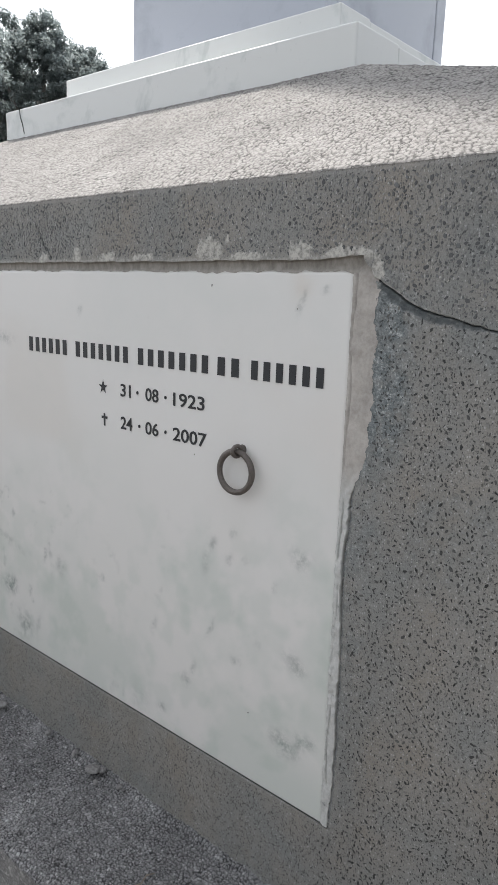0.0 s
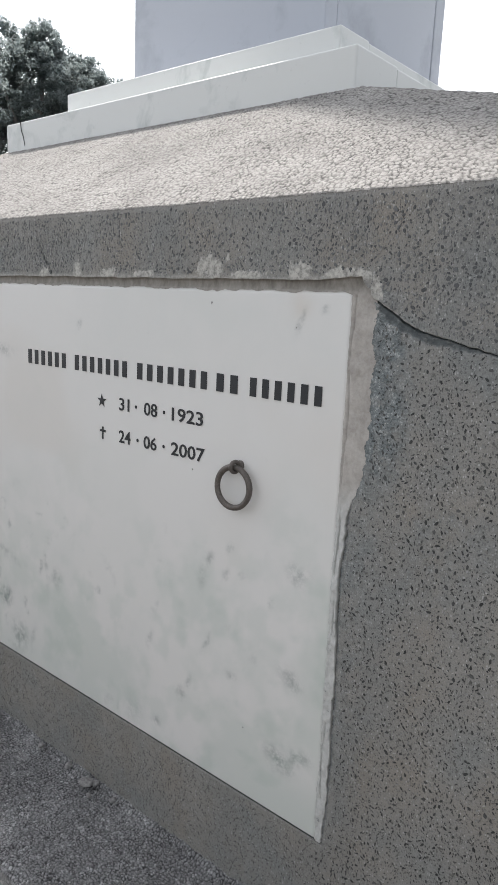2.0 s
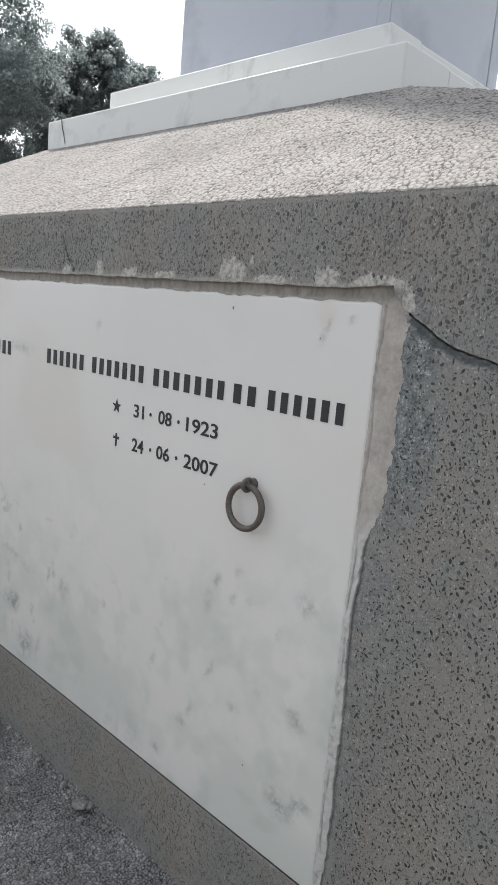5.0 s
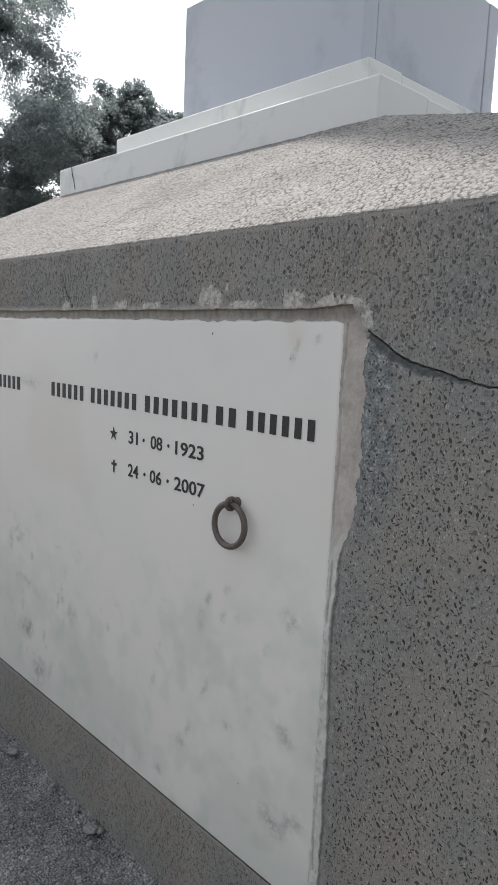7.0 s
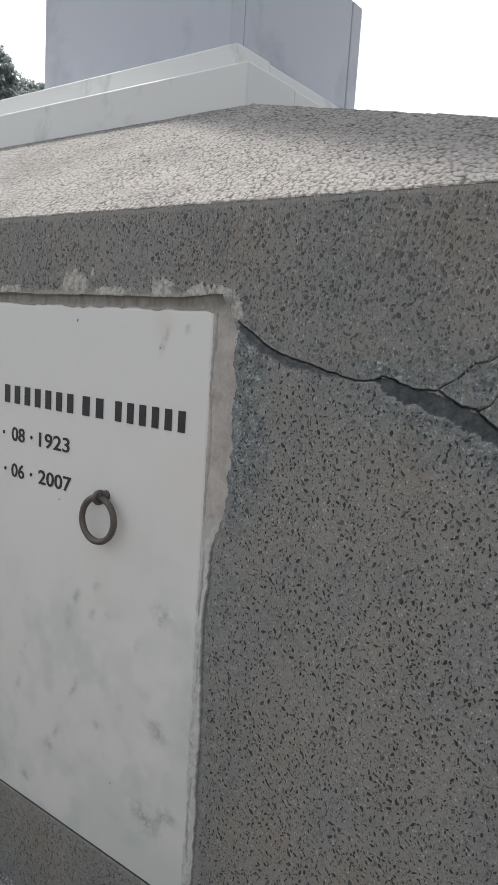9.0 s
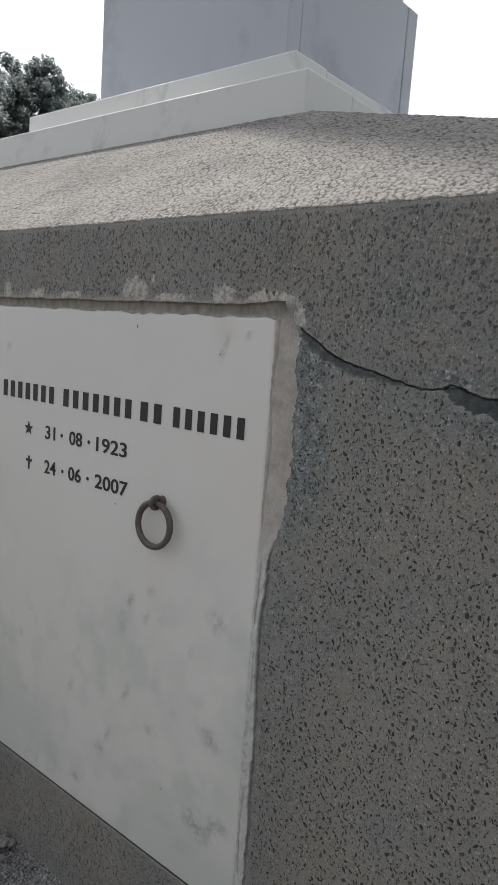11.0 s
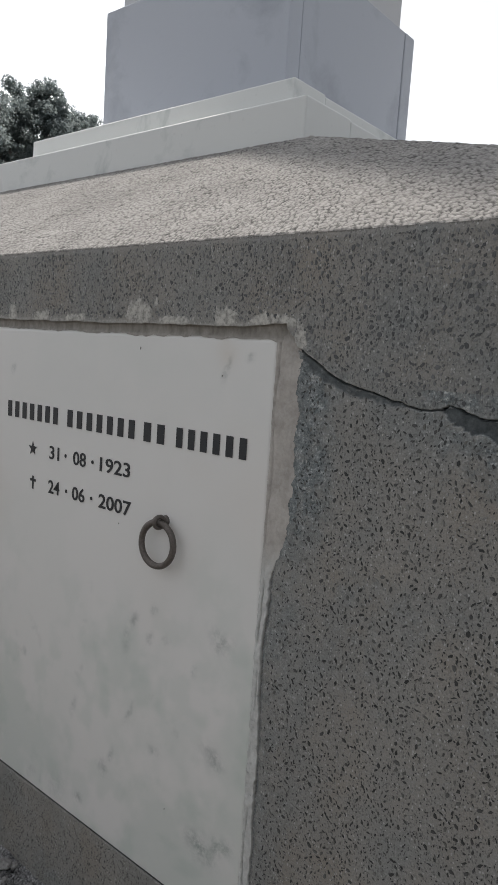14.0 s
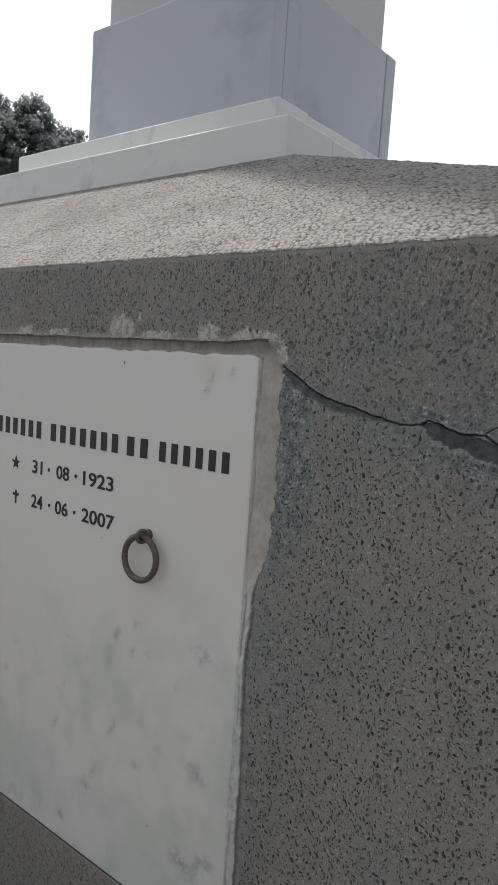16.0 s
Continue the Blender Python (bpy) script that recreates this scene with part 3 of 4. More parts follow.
slope_patch("sloped_top", ((RIGHT, DEEP), (LEFT, DEEP), (HXL, HB), (HXR, HB)), 40, 120, "rough washed gravel slope")


# ---- mortar round the slab ----
def build_top_mortar():
    xs = np.arange(-1.66, 0.0351, 0.003)
    wob = fbm(xs, xs * 0 + 1, 30, 4, 2) - 0.5
    low = np.minimum(SLAB_TOP - 0.0024 + 0.014 * wob, SLAB_TOP - 0.0006) - 0.004 * smooth_step(-0.02, 0.0, xs)
    rise = 0.006 * smooth_step(-0.06, 0.01, xs)
    prof = [(0.0012, 1.0165, 0), (0.0036, 1.0155, 0.2), (0.0062, 1.0105, 0.6), (0.0064, 1.0050, 0.6), (0.0060, 1.0005, 0.3), (0.0046, 0.9990, 0.2), (0.0042, None, 0.1)]
    # How much painted recess shade each row of the strip takes.
    shade_rows = [1, 1, 0.95, 0.95, 0.95, 0.8, 0.5]
    rows = []
    for k, (yy, zz, rough) in enumerate(prof):
        z = low if zz is None else zz + rise * (k < 2)
        y = yy + 0.004 * rough * (fbm(xs, xs * 0 + k * 1.7, 45, 4, 4) - 0.5)
        rows.append(np.stack([xs, np.minimum(y, 0.03), z], -1))
    verts = np.array(rows)
    raw("mortar_joint", verts.reshape(-1, 3), grid_quads(len(prof), len(xs)), MORTAR, tomb, "crumbling brownish mortar along the top, recess shade in its colour", True, "", {"recess_shade": np.repeat(np.array(shade_rows)[:, None], len(xs), 1)})


def build_side_mortar():
    zs = np.arange(SILL + 0.0015, HEAD - 0.001, 0.003)
    edge = opening_edge(zs)
    us = np.linspace(0, 1, 26)
    verts = np.zeros((len(zs), len(us), 3))
    wide = smooth_step(0.66, 0.74, zs)
    start = -0.0022 + 0.004 * (fbm(zs, zs * 0, 40, 3, 3) - 0.5) * (1 - 0.6 * wide)
    stop = edge + 0.004 * wide - (1 - wide) * (0.001 + 0.006 * fbm(zs, zs * 0, 24, 6, 6) * smooth_step(0.3, 0.6, fbm(zs, zs * 0, 7, 2, 8)))
    for j, u in enumerate(us):
        x = start * (1 - u) + stop * u
        y = 0.0035 - 0.0022 * u + 0.004 * (fbm(x, zs, 70, 4, 5) - 0.5) + 0.0035 * (1 - wide) * (fbm(x, zs, 190, 3, 7) - 0.5)
        groove = np.exp(-(((x - 0.004 - 0.002 * np.sin(zs * 40)) / 0.0011) ** 2)) * smooth_step(0.4, 0.6, fbm(zs, zs * 0, 14, 2, 9))
        y = y + 0.004 * groove
        y = y + 0.004 * smooth_step(0.99, 1.01, zs)
        if j == 0:
            y = y * 0 + 0.0065
        if j == len(us) - 1:
            y = y + 0.012 * (1 - wide)
        verts[:, j] = np.stack([x, y, zs], -1)
    # The upper end of this strip takes the same painted recess shade.
    raw("mortar_joint", verts.reshape(-1, 3), grid_quads(len(zs), len(us)), MORTAR, tomb, "rough beige mortar down the side", True, "", {"pale": np.repeat((1 - wide)[:, None], len(us), 1), "recess_shade": np.repeat((0.9 * smooth_step(0.985, 1.008, zs))[:, None], len(us), 1)})


build_top_mortar()
build_side_mortar()
part("mortar_joint", block((-1.64, 0.0041, SILL - 0.009), (0.012, 0.02, SILL + 0.0016), 0.0003, 1), JOINT, tomb, "thin dark joint under the slab")
part("lower_rim", block((-1.66, 0.0006, 0.09), (0.013, 0.0043, SILL - 0.0004), 0.0006, 1), TERRAZZO, tomb, "grey terrazzo rim under the slab")

# ---- the marble slab ----
slab = thing("marble_slab", "white marble tomb slab with black engraved dates", "slab", (-0.82, 0.005, SLAB_LOW))
VEINS = [(-0.927, 0.26, 0.03, 0.03, 0.95, 0.9), (-0.859, 0.181, 0.022, 0.022, 0.6, 0.0), (-0.86, 0.175, 0.035, 0.035, 0.45, 0.2), (-0.8, 0.19, 0.012, 0.03, 0.3, 0.3), (-0.075, 0.231, 0.024, 0.02, 0.62, 0.0), (-0.039, 0.247, 0.026, 0.012, 0.4, -0.3), (-0.27, 0.5, 0.01, 0.022, 0.3, 0.0), (-0.735, 0.395, 0.007, 0.02, 0.35, 0.0), (-0.061, 0.552, 0.02, 0.014, 0.32, -0.4), (-0.072, 0.377, 0.024, 0.016, 0.3, -0.4), (-0.91, 0.86, 0.05, 0.012, 0.25, 0.5), (-0.9, 0.375, 0.06, 0.01, 0.25, 0.5), (-0.44, 0.16, 0.03, 0.03, 0.2, 0.3), (-0.249, 0.382, 0.006, 0.02, 0.4, 0.6)]
FLECKS = [(-0.32, 0.258, 0.01, 0.012), (-0.215, 0.52, 0.006, 0.01), (-0.7, 0.36, 0.012, 0.018), (-0.62, 0.922, 0.006, 0.008), (-0.085, 0.955, 0.004, 0.016), (-0.093, 0.945, 0.003, 0.005), (-0.045, 0.972, 0.005, 0.005), (-0.311, 0.253, 0.009, 0.011), (-0.38, 0.171, 0.012, 0.01), (-0.297, 0.286, 0.005, 0.014), (-0.713, 0.371, 0.01, 0.018), (-0.765, 0.377, 0.007, 0.016), (-0.254, 0.538, 0.009, 0.014), (-0.207, 0.569, 0.007, 0.008), (-0.194, 0.34, 0.012, 0.007), (-0.403, 0.335, 0.006, 0.016)]


def build_slab():
    xs = np.r_[np.arange(-1.64, -1.0, 0.02), np.arange(-1.0, -0.012, 0.006), [-0.012, -0.008, -0.005, -0.0025, -0.001, 0.0]]
    zs = np.r_[SLAB_LOW, SLAB_LOW + 0.0025, np.arange(SLAB_LOW + 0.008, SLAB_TOP - 0.012, 0.006), [SLAB_TOP - 0.008, SLAB_TOP - 0.004, SLAB_TOP - 0.0015, SLAB_TOP]]
    x, z = np.meshgrid(xs, zs)
    # the worn upper corner
    r = 0.006
    cx, cz = -r, SLAB_TOP - r
    over = (x > cx) & (z > cz)
    d = np.maximum(np.maximum(x - cx, z - cz), 1e-6)
    q = np.hypot(x - cx, z - cz)
    f = np.where(over & (q > 0), d / np.maximum(q, 1e-6), 1.0)
    x, z = np.where(over, cx + (x - cx) * f, x), np.where(over, cz + (z - cz) * f, z)
    rim = np.minimum.reduce([0 - xs[None, :] + 0 * z, (SLAB_TOP - zs)[:, None] + 0 * x, (zs - SLAB_LOW)[:, None] + 0 * x])
    y = 0.005 + 0.0016 * (1 - smooth_step(0.0, 0.004, rim)) + 0.0006 * (fbm(x, z, 3, 2) - 0.5)
    vein = np.zeros_like(x)
    xa, za = x + 0.05 * (fbm(x, z, 12, 4, 3) - 0.5), z + 0.05 * (fbm(x, z, 12, 4, 7) - 0.5)
    for vx, vz, w, h, s, lean in VEINS + [(*f, 0.36, 0.3) for f in FLECKS]:
        tiny = max(w, h) < 0.02
        px, pz = (x, z) if tiny else (xa, za)
        u, v = (px - vx) - lean * (pz - vz), (pz - vz) + lean * 0.3 * (px - vx)
        vein = np.maximum(vein, s * np.exp(-((u / w) ** 2 + (v / h) ** 2)) * (1 if tiny else 0.5 + fbm(x, z, 30, 4, 2)))
    patchy = smooth_step(0.42, 0.66, fbm(x, z, 8, 5, 14)) * 0.7 + smooth_step(0.45, 0.7, fbm(x, z, 22, 4, 16)) * 0.45
    cloud = smooth_step(0.72, 0.40, z + 0.3 * (fbm(x, z, 5, 3, 12) - 0.5)) * patchy + 0.12 * smooth_step(0.5, 0.7, fbm(x, z, 5, 4, 19))
    cloud = np.maximum(cloud, 0.55 * smooth_step(0.26, 0.14, z) * smooth_step(-0.35, -0.8, x))
    cloud = np.maximum(cloud, 0.8 * smooth_step(0.27, 0.17, z + 0.06 * (fbm(x, z, 14, 3, 31) - 0.5)) * smooth_step(-0.26, -0.12, x))
    small = smooth_step(0.66, 0.80, fbm(x, z, 34, 3, 23)) * smooth_step(0.62, 0.45, z) * smooth_step(0.4, 0.6, fbm(x, z, 6, 2, 27))
    vein = np.maximum(1.7 * vein, 0.45 * small)
    rust = 0.35 * smooth_step(0.55, 0.75, fbm(x, z, 3.5, 3, 21)) * smooth_step(0.45, 0.6, z) * 0.4
    rust = np.maximum(rust, 0.5 * np.exp(-(((x + 0.09) / 0.02) ** 2 + ((z - 0.975) / 0.02) ** 2)) * fbm(x, z, 40, 3, 5))
    n, c = x.shape
    front = np.stack([x, y, z], -1).reshape(-1, 3)
    quads = grid_quads(n, c).tolist()
    ring = [k for k in range(c)] + [k * c + c - 1 for k in range(1, n)] + [(n - 1) * c + k for k in range(c - 2, -1, -1)] + [k * c for k in range(n - 2, 0, -1)]
    base = len(front)
    verts = front.tolist() + [front[k].tolist() for k in ring] + [[front[k][0], 0.033, front[k][2]] for k in ring]
    m = len(ring)
    quads += [[base + k, base + m + k, base + m + (k + 1) % m, base + (k + 1) % m] for k in range(m)]
    pad = lambda a: np.r_[a.ravel(), np.zeros(2 * m)]
    raw("panel", verts, quads, SLAB_MARBLE, slab, "white marble with grey-green clouds", True, "", {"vein": np.clip(pad(vein), 0, 1), "cloud": np.clip(pad(cloud) * 0.72, 0, 1), "rust": np.clip(pad(rust), 0, 1)})


build_slab()
FACE = 0.0042


def writing(text, x0, x1, z0, z1):
    cu = bpy.data.curves.new("inscription", "FONT")
    cu.body, cu.offset, cu.extrude, cu.resolution_u = text, 0.012, 0.02, 3
    tmp = new("inscription", cu)
    bpy.context.view_layer.update()
    me = bpy.data.meshes.new_from_object(tmp)
    bpy.data.objects.remove(tmp)
    co = np.zeros(len(me.vertices) * 3)
    me.vertices.foreach_get("co", co)
    co = co.reshape(-1, 3)
    lo, hi = co.min(0), co.max(0)
    x = x0 + (co[:, 0] - lo[0]) / (hi[0] - lo[0]) * (x1 - x0)
    z = z0 + (co[:, 1] - lo[1]) / (hi[1] - lo[1]) * (z1 - z0)
    y = FACE + 0.0004 - 0.0007 * (co[:, 2] > 0)
    me.vertices.foreach_set("co", np.stack([x, y, z], -1).ravel())
    me.update()
    attach(new("inscription", me), INK, slab, "black painted engraved figures")


def flat_shape(name, outline, label, mat=INK):
    bm = bmesh.new()
    f = bm.faces.new([bm.verts.new((x, FACE + 0.0004, z)) for x, z in outline])
    e = bmesh.ops.extrude_face_region(bm, geom=[f])
    for v in [g for g in e["geom"] if isinstance(g, bmesh.types.BMVert)]:
        v.co.y -= 0.0007
    part(name, bm, mat, slab, label)


def dot(x, z, r=0.0032):
    flat_shape("inscription", [(x + r * 0.9 * math.cos(2 * math.pi * k / 12), z + r * math.sin(2 * math.pi * k / 12)) for k in range(12)], "black painted dot")


for text, x0, x1 in (("31", -0.497, -0.468), ("08", -0.427, -0.392), ("1923", -0.354, -0.278)):
    writing(text, x0, x1, 0.7680, 0.7920)
for text, x0, x1 in (("24", -0.497, -0.464), ("06", -0.427, -0.392), ("2007", -0.354, -0.272)):
    writing(text, x0, x1, 0.7062, 0.7302)
for x, z in ((-0.449, 0.780), (-0.374, 0.780), (-0.444, 0.7180), (-0.3735, 0.7180)):
    dot(x, z)
star = []
for k in range(10):
    r = 0.0135 if k % 2 == 0 else 0.0052
    a = math.pi / 2 + math.pi * k / 5
    star.append((-0.549 + r * math.cos(a), 0.780 + r * math.sin(a)))
flat_shape("star", star, "black painted star")
CX, CZ = -0.546, 0.7185
flat_shape("cross", [(CX - 0.002, CZ - 0.0135), (CX + 0.002, CZ - 0.0135), (CX + 0.0022, CZ + 0.001), (CX + 0.0085, CZ + 0.0005), (CX + 0.0085, CZ + 0.0055), (CX + 0.0022, CZ + 0.005), (CX + 0.002, CZ + 0.011), (CX - 0.002, CZ + 0.011), (CX - 0.0022, CZ + 0.005), (CX - 0.0085, CZ + 0.0055), (CX - 0.0085, CZ + 0.0005), (CX - 0.0022, CZ + 0.001)], "black painted cross")
for x0, x1, count in ((-0.798, -0.665, 6), (-0.634, -0.476, 7), (-0.447, -0.272, 7), (-0.250, -0.204, 2), (-0.178, -0.041, 6), (-1.090, -0.953, 6)):
    pitch = (x1 - x0) / (count - 0.48)
    for k in range(count):
        a = x0 + k * pitch
        flat_shape("lettering", [(a, 0.832), (a + 0.52 * pitch, 0.832), (a + 0.52 * pitch, 0.8618), (a, 0.8618)], "black painted bar")

# small dark pits in the marble
for x, z, w, h in ((-0.266, 0.975, 0.0012, 0.0024), (-0.0935, 0.944, 0.0008, 0.0014), (-0.300, 0.690, 0.0011, 0.0013), (-0.161, 0.256, 0.0011, 0.0014)):
    flat_shape("pit", [(x - w, z + 0.2 * h), (x - 0.3 * w, z - h), (x + 0.5 * w, z - 0.6 * h), (x + w, z + 0.4 * h), (x + 0.1 * w, z + h)], "small dark pit in the marble", PIT)

# iron pull ring on its eye bolt
RX, RZ = -0.1935, 0.6815
flat_turn = Euler((radians(90 - 3), 0, radians(2))).to_matrix()
part("pull_ring", torus((RX, -0.009, RZ), flat_turn, 0.0335, 0.0050), IRON, slab, "dull brown iron ring", True)
eye_turn = Euler((0, radians(90), radians(-12))).to_matrix()
bm = torus((RX + 0.002, -0.009, RZ + 0.0345), eye_turn, 0.0085, 0.0035, 28, 10)
bolt = part("eye_bolt", bm, IRON, slab, "iron eye bolt", True)
part("shank", tube([(RX + 0.002, 0.006, RZ + 0.0355), (RX + 0.002, 0.002, RZ + 0.0355), (RX + 0.002, -0.002, RZ + 0.0353)], [0.009, 0.0065, 0.0045], 16), IRON, bolt, "", True)

# ---- the pedestal ----
pedestal = thing("pedestal", "stepped white marble pedestal with grey marble box", "pedestal", (-0.838, 0.97, TOP + RISE * HIP))
part("lower_step", block((-1.504, 0.395, 1.33), (-0.271, 0.5555, 1.475), 0.0042, 3), STEP_MARBLE, pedestal, "white marble step course")
part("lower_step", block((-1.501, 0.5575, 1.33), (-0.273, 1.64, 1.473), 0.0042, 3), STEP_MARBLE, pedestal, "white marble step course")
part("upper_step", block((-1.335, 0.493, 1.4755), (-0.378, 0.610, 1.560), 0.0042, 3), STEP_MARBLE, pedestal, "white marble step course")
part("upper_step", block((-1.333, 0.6115, 1.4755), (-0.381, 1.545, 1.558), 0.0042, 3), STEP_MARBLE, pedestal, "white marble step course")
BX0, BX1, BY0, BY1, BZ0, BZ1 = -1.278, -0.566, 0.70, 1.335, 1.5605, 1.985
part("panel", block((BX0, BY0, BZ0), (BX1, BY0 + 0.052, BZ1), 0.004), BOX_MARBLE, pedestal, "blue-grey polished marble panel")
part("panel", block((BX0, BY1 - 0.058, BZ0), (BX1, BY1, BZ1), 0.004), BOX_MARBLE, pedestal, "blue-grey polished marble panel")
part("panel", block((BX1 - 0.04, BY0 + 0.0545, BZ0), (BX1 - 0.002, BY1 - 0.0605, BZ1 - 0.001), 0.002), BOX_MARBLE, pedestal, "blue-grey polished marble panel")
part("panel", block((BX0 + 0.002, BY0 + 0.0545, BZ0), (BX0 + 0.04, BY1 - 0.0605, BZ1 - 0.001), 0.002), BOX_MARBLE, pedestal, "blue-grey polished marble panel")
part("core", block((BX0 + 0.02, BY0 + 0.02, BZ0 + 0.002), (BX1 - 0.012, BY1 - 0.02, BZ1 - 0.006), 0), JOINT, pedestal, "dark joint filling")
part("shaft", block((BX0 + 0.035, BY0 + 0.035, BZ1 - 0.0005), (BX1 - 0.035, BY1 - 0.035, 3.9), 0.005), SHAFT_MARBLE, pedestal, "pale grey marble shaft")
part("crack", tube([(-1.428, 0.3942, 1.4745), (-1.424, 0.3942, 1.452), (-1.414, 0.3942, 1.432), (-1.406, 0.3942, 1.405)], [0.0012, 0.0014, 0.0014, 0.001], 5), JOINT, pedestal, "dark hairline crack")


# ---- ledge and ground ----
def build_ledge():
    xs, ys = np.r_[np.arange(-2.76, -1.2, 0.012), np.arange(-1.15, 0.1, 0.0016), np.arange(0.1, 0.9, 0.012)], np.arange(-0.262, 0.012, 0.0017)
    x, y = np.meshgrid(xs, ys)
    # The ledge's gaps are darkened in colour in the same way.
    h, hollow_dark = pebble_height(x + 5, y + 3, 0.0066, 0.95)
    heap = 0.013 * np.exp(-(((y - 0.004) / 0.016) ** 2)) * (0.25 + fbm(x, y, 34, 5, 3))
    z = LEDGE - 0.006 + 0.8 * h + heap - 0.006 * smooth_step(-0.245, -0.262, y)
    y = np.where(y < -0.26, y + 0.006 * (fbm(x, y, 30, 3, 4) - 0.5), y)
    ledge = raw("ledge", np.stack([x, y, z], -1).reshape(-1, 3), grid_quads(len(ys), len(xs)), LEDGE_GRAVEL, None, "rough washed gravel ledge in front of the tomb", True, "structure", {"hollow_dark": hollow_dark})
    tagged(ledge, category="ledge")
    part("riser", block((-2.76, -0.258, -0.23), (0.9, 0.3, LEDGE - 0.022), 0.004), LEDGE_GRAVEL, ledge)


build_ledge()
bm = bmesh.new()
bmesh.ops.create_grid(bm, x_segments=2, y_segments=2, size=900)
for v in bm.verts:
    v.co.z = -0.22
ground = part("ground", bm, EARTH, None, "bare brown earth around the tomb", False, "structure")
tagged(ground, category="ground")

# Added unseen wall; it blocks low sky light from the tomb's lower face.
blocker = part("added_blocker", block((-7.0, -2.75, -0.24), (6.0, -2.55, 0.84), 0.01), RENDERED, None, "plain grey wall, added unseen to block low sky light", False, "structure")
tagged(blocker, category="wall")


def stone(x, y, size, flat, seed):
    rng = random.Random(seed)
    bm = bmesh.new()
    bmesh.ops.create_icosphere(bm, subdivisions=2, radius=size)
    for v in bm.verts:
        n = noise.noise(v.co * (0.9 / size) + Vector((seed, 0, 0))) * 0.28 + noise.noise(v.co * (2.5 / size) + Vector((0, seed, 0))) * 0.12
        v.co = v.co * (1 + n)
        v.co.z *= flat
        v.co.x *= rng.uniform(1.19, 1.21)
    turn = Matrix.Rotation(rng.uniform(0, 6), 3, "Z")
    low = min(v.co.z for v in bm.verts)
    for v in bm.verts:
        v.co = turn @ v.co + Vector((x, y, LEDGE - low + 0.001))
    ob = part("stone", bm, PEBBLE, None, "small rough grey stone lying on the ledge", False)
    tagged(ob, category="stone", group="loose stones")


for x, y, size, flat, seed in ((-0.56, -0.028, 0.014, 0.6, 3), (-0.527, -0.046, 0.0055, 0.8, 5), (-0.545, -0.014, 0.007, 0.8, 6), (-0.635, -0.018, 0.008, 0.8, 8), (-0.74, -0.018, 0.007, 0.7, 9), (-0.92, -0.03, 0.012, 0.55, 12), (-0.48, -0.02, 0.006, 0.7, 15)):
    stone(x, y, size, flat, seed)
twig = part("twig", tube([(-0.268, -0.165, LEDGE + 0.004), (-0.262, -0.150, LEDGE + 0.005), (-0.268, -0.132, LEDGE + 0.005), (-0.262, -0.118, LEDGE + 0.003)], [0.0011, 0.0014, 0.0014, 0.0008], 6), TWIG, None, "thin dry brown twig lying on the ledge", True)
tagged(twig, category="twig")


# ---- trees ----
def tree(az, dist, centre, wide, tall, leaves, seed, label):
    rng = random.Random(seed)
    bx, by = 0.52 + dist * math.sin(radians(az)), -0.7 + dist * math.cos(radians(az))
    base = Vector((bx, by, -0.22))
    t = thing("tree", label, "tree", base, "trees beyond the tomb")
    crown_c = base + Vector((0, 0, centre + 0.22))
    trunk = [base + Vector((0.15 * math.sin(k * 1.3 + seed), 0.15 * math.cos(k * 1.7), k * centre / 4 * 1.15)) for k in range(5)]
    part("trunk", tube(trunk, [0.34, 0.28, 0.24, 0.19, 0.1], 12), BARK, t, "", True)
    lobes = []
    for k in range(46):
        a, u = rng.uniform(0, 2 * math.pi), rng.uniform(-1, 1)
        s = math.sqrt(max(0.0, 1 - u * u)) * rng.uniform(0.5, 0.9)
        lobes.append((crown_c + Vector((wide * s * math.cos(a), wide * s * math.sin(a), tall * u * 0.84)), rng.uniform(0.22, 0.38) * wide))
    for c, r in lobes[:7]:
        mid = trunk[3].lerp(c, 0.5) + Vector((0, 0, -0.3))
        part("limb", tube([trunk[2].lerp(trunk[3], rng.random()), mid, c], [0.12, 0.08, 0.03], 8), BARK, t, "", True)
    gen = np.random.RandomState(seed)
    middles = np.array([tuple(c) for c, r in lobes])
    radii = np.array([r for c, r in lobes])
    sprays = len(lobes) * 30
    home = np.arange(sprays) % len(lobes)
    d = gen.normal(size=(sprays, 3))
    d *= (radii[home] * gen.uniform(0.3, 1.0, sprays) / np.linalg.norm(d, axis=1))[:, None]
    d[:, 2] *= 0.85
    spray = middles[home] + d
    spread = gen.uniform(0.16, 0.36, sprays) * radii[home]
    weight = spread ** 1.6 * gen.uniform(0.4, 1.6, sprays)
    which = gen.choice(sprays, leaves, p=weight / weight.sum())
    d = gen.normal(size=(leaves, 3))
    d *= (spread[which] * gen.rand(leaves) ** 0.4 / np.linalg.norm(d, axis=1))[:, None]
    spots = spray[which] + d * np.array([1, 1, 0.75])
    size = gen.uniform(0.03, 0.055, leaves)[:, None]
    along = gen.normal(size=(leaves, 3))
    along /= np.linalg.norm(along, axis=1)[:, None]
    across = np.cross(along, gen.normal(size=(leaves, 3)))
    across /= np.linalg.norm(across, axis=1)[:, None]
    fold = np.cross(along, across)
    verts = np.stack([spots - along * size, spots - across * size * 0.55 + fold * size * 0.12, spots + along * size - fold * size * 0.1, spots + across * size * 0.55 + fold * size * 0.12], 1).reshape(-1, 3)
    quads = np.arange(leaves * 4).reshape(-1, 4)
    raw("crown", verts, quads, LEAF, t, "dense leaves, haze put into their grey-green colour", False, "stuff")


tree(-68.0, 22.0, 7.4, 3.7, 5.4, 170000, 4, "tall broad dark green tree in haze behind the tomb")
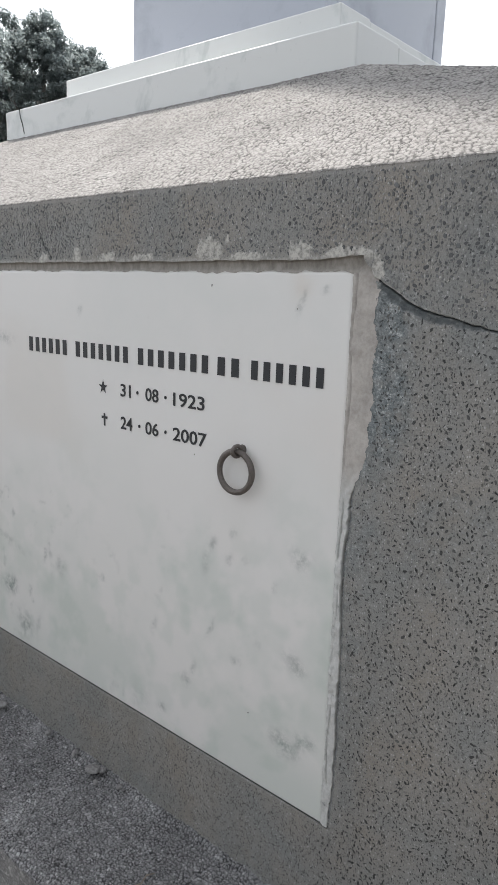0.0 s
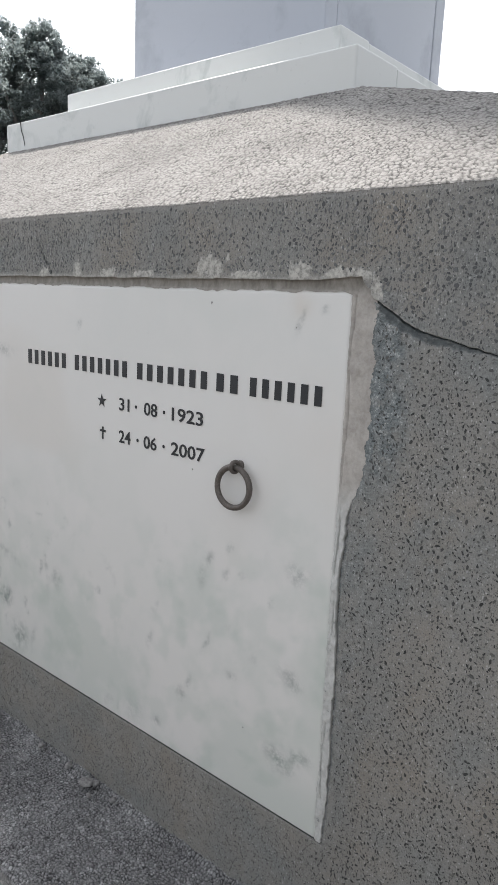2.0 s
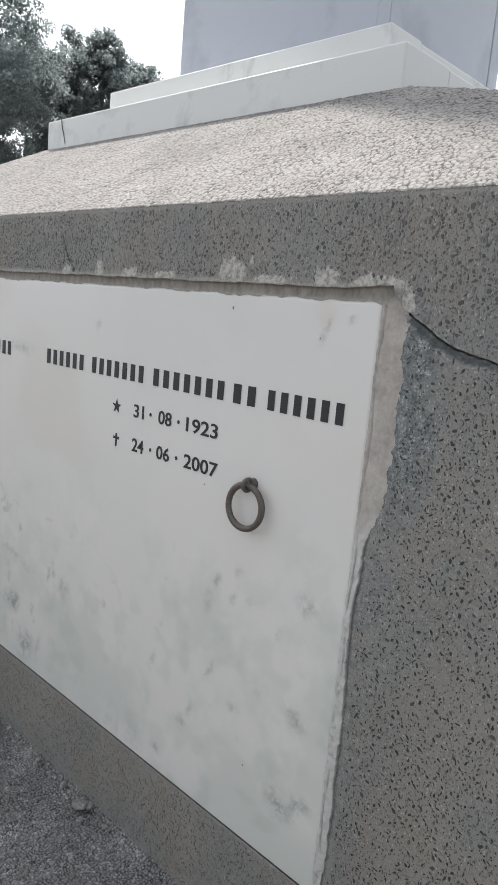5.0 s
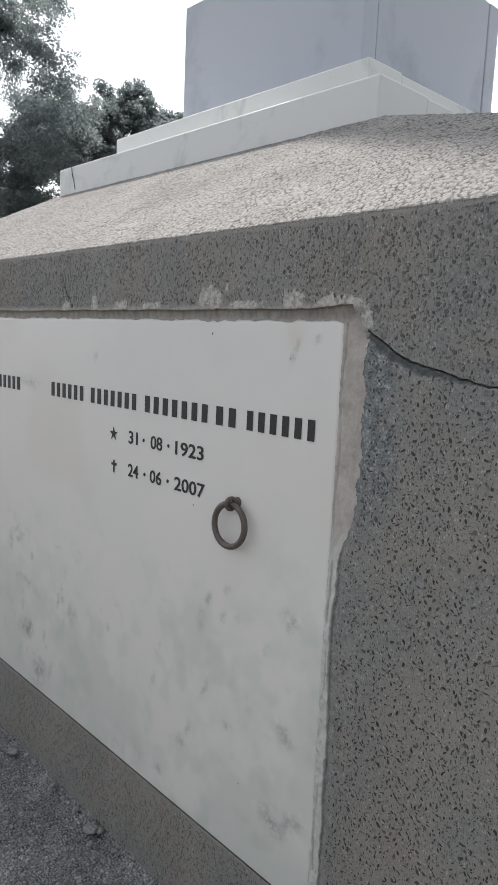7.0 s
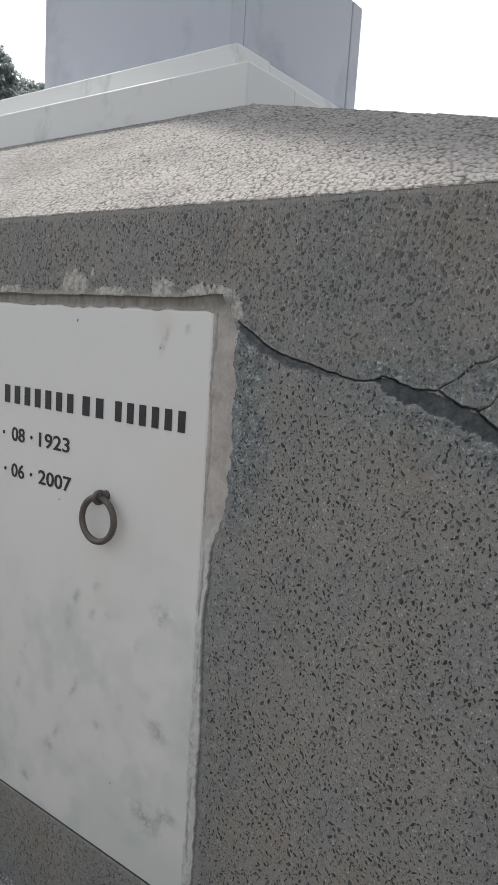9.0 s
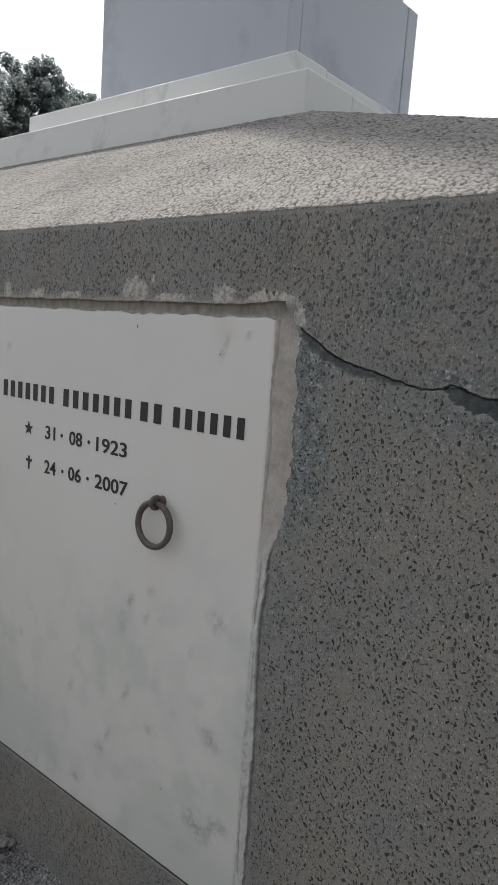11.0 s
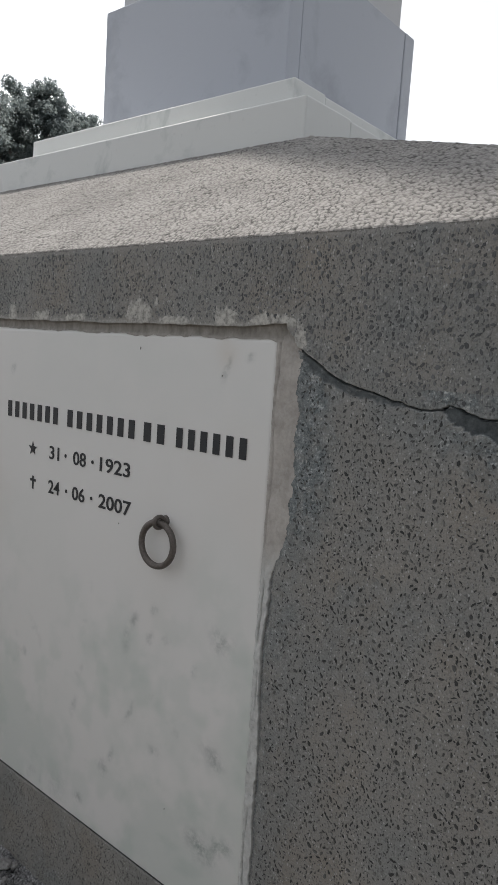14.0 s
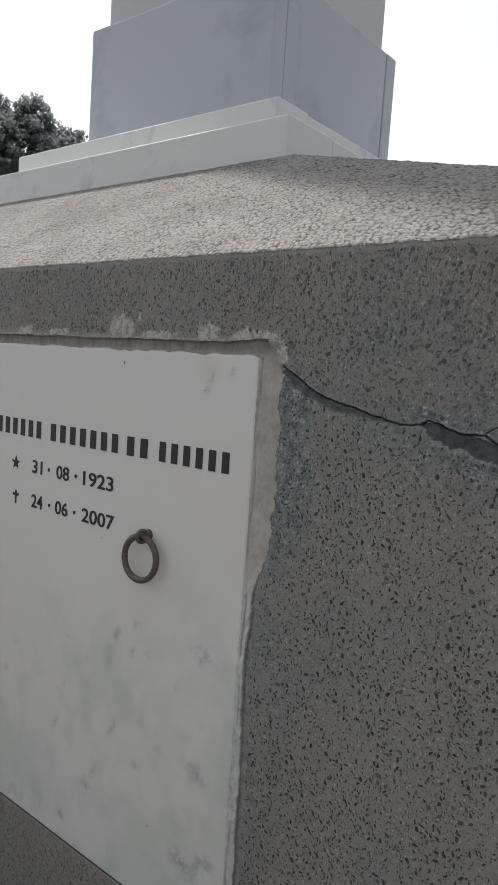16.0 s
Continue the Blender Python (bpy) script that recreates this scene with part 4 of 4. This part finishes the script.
tree(-57.0, 24.0, 5.95, 2.3, 3.0, 95000, 11, "rounded dark green tree in haze behind the tomb")
tree(-53.8, 25.5, 6.3, 1.75, 2.6, 62000, 23, "smaller dark green tree in haze behind the tomb")
tree(-61.8, 26.5, 5.6, 2.9, 3.7, 105000, 31, "smaller dark green tree in haze behind the tomb")

# ---- stone chips in the terrazzo ----
chips = random.Random(77)


def chip_mesh(rng):
    bm = bmesh.new()
    n = rng.choice((4, 5, 5, 6))
    slim = rng.uniform(0.32, 0.62)
    ring = []
    for k in range(n):
        a = 2 * math.pi * (k + rng.uniform(-0.3, 0.3)) / n
        r = rng.uniform(0.8, 1.1) / 2
        ring.append((r * math.cos(a), r * slim * math.sin(a)))
    top = [bm.verts.new((u * 0.96, -0.0008, w * 0.96)) for u, w in ring]
    low = [bm.verts.new((u, 0.002, w)) for u, w in ring]
    bm.faces.new(top)
    for k in range(n):
        bm.faces.new((top[k], low[k], low[(k + 1) % n], top[(k + 1) % n]))
    bmesh.ops.recalc_face_normals(bm, faces=bm.faces)
    me = bpy.data.meshes.new("chip")
    bm.to_mesh(me)
    bm.free()
    me.materials.append(BIG_CHIP)
    return me


def build_large_chips(rng):
    shapes = [chip_mesh(rng) for k in range(12)]
    made = 0
    while made < 290:
        x, z = rng.uniform(0.06, 0.62), rng.uniform(0.30, 0.92)
        size = rng.uniform(0.0060, 0.0095)
        if z > np.interp(x, CRACK_X, CRACK_Z) or not clear_of_marks(x, z) or crowded(x, z, size * 1.5):
            continue
        ob = new("chip", rng.choice(shapes))
        ob.matrix_world = Matrix.Translation((x, 0, z)) @ Matrix.Rotation(rng.uniform(0, 6.3), 4, "Y") @ Matrix.Diagonal((size, 1, size, 1))
        ob.parent = tomb
        ob.matrix_parent_inverse = Matrix.Translation(tomb.location).inverted()
        made += 1


build_large_chips(random.Random(5))
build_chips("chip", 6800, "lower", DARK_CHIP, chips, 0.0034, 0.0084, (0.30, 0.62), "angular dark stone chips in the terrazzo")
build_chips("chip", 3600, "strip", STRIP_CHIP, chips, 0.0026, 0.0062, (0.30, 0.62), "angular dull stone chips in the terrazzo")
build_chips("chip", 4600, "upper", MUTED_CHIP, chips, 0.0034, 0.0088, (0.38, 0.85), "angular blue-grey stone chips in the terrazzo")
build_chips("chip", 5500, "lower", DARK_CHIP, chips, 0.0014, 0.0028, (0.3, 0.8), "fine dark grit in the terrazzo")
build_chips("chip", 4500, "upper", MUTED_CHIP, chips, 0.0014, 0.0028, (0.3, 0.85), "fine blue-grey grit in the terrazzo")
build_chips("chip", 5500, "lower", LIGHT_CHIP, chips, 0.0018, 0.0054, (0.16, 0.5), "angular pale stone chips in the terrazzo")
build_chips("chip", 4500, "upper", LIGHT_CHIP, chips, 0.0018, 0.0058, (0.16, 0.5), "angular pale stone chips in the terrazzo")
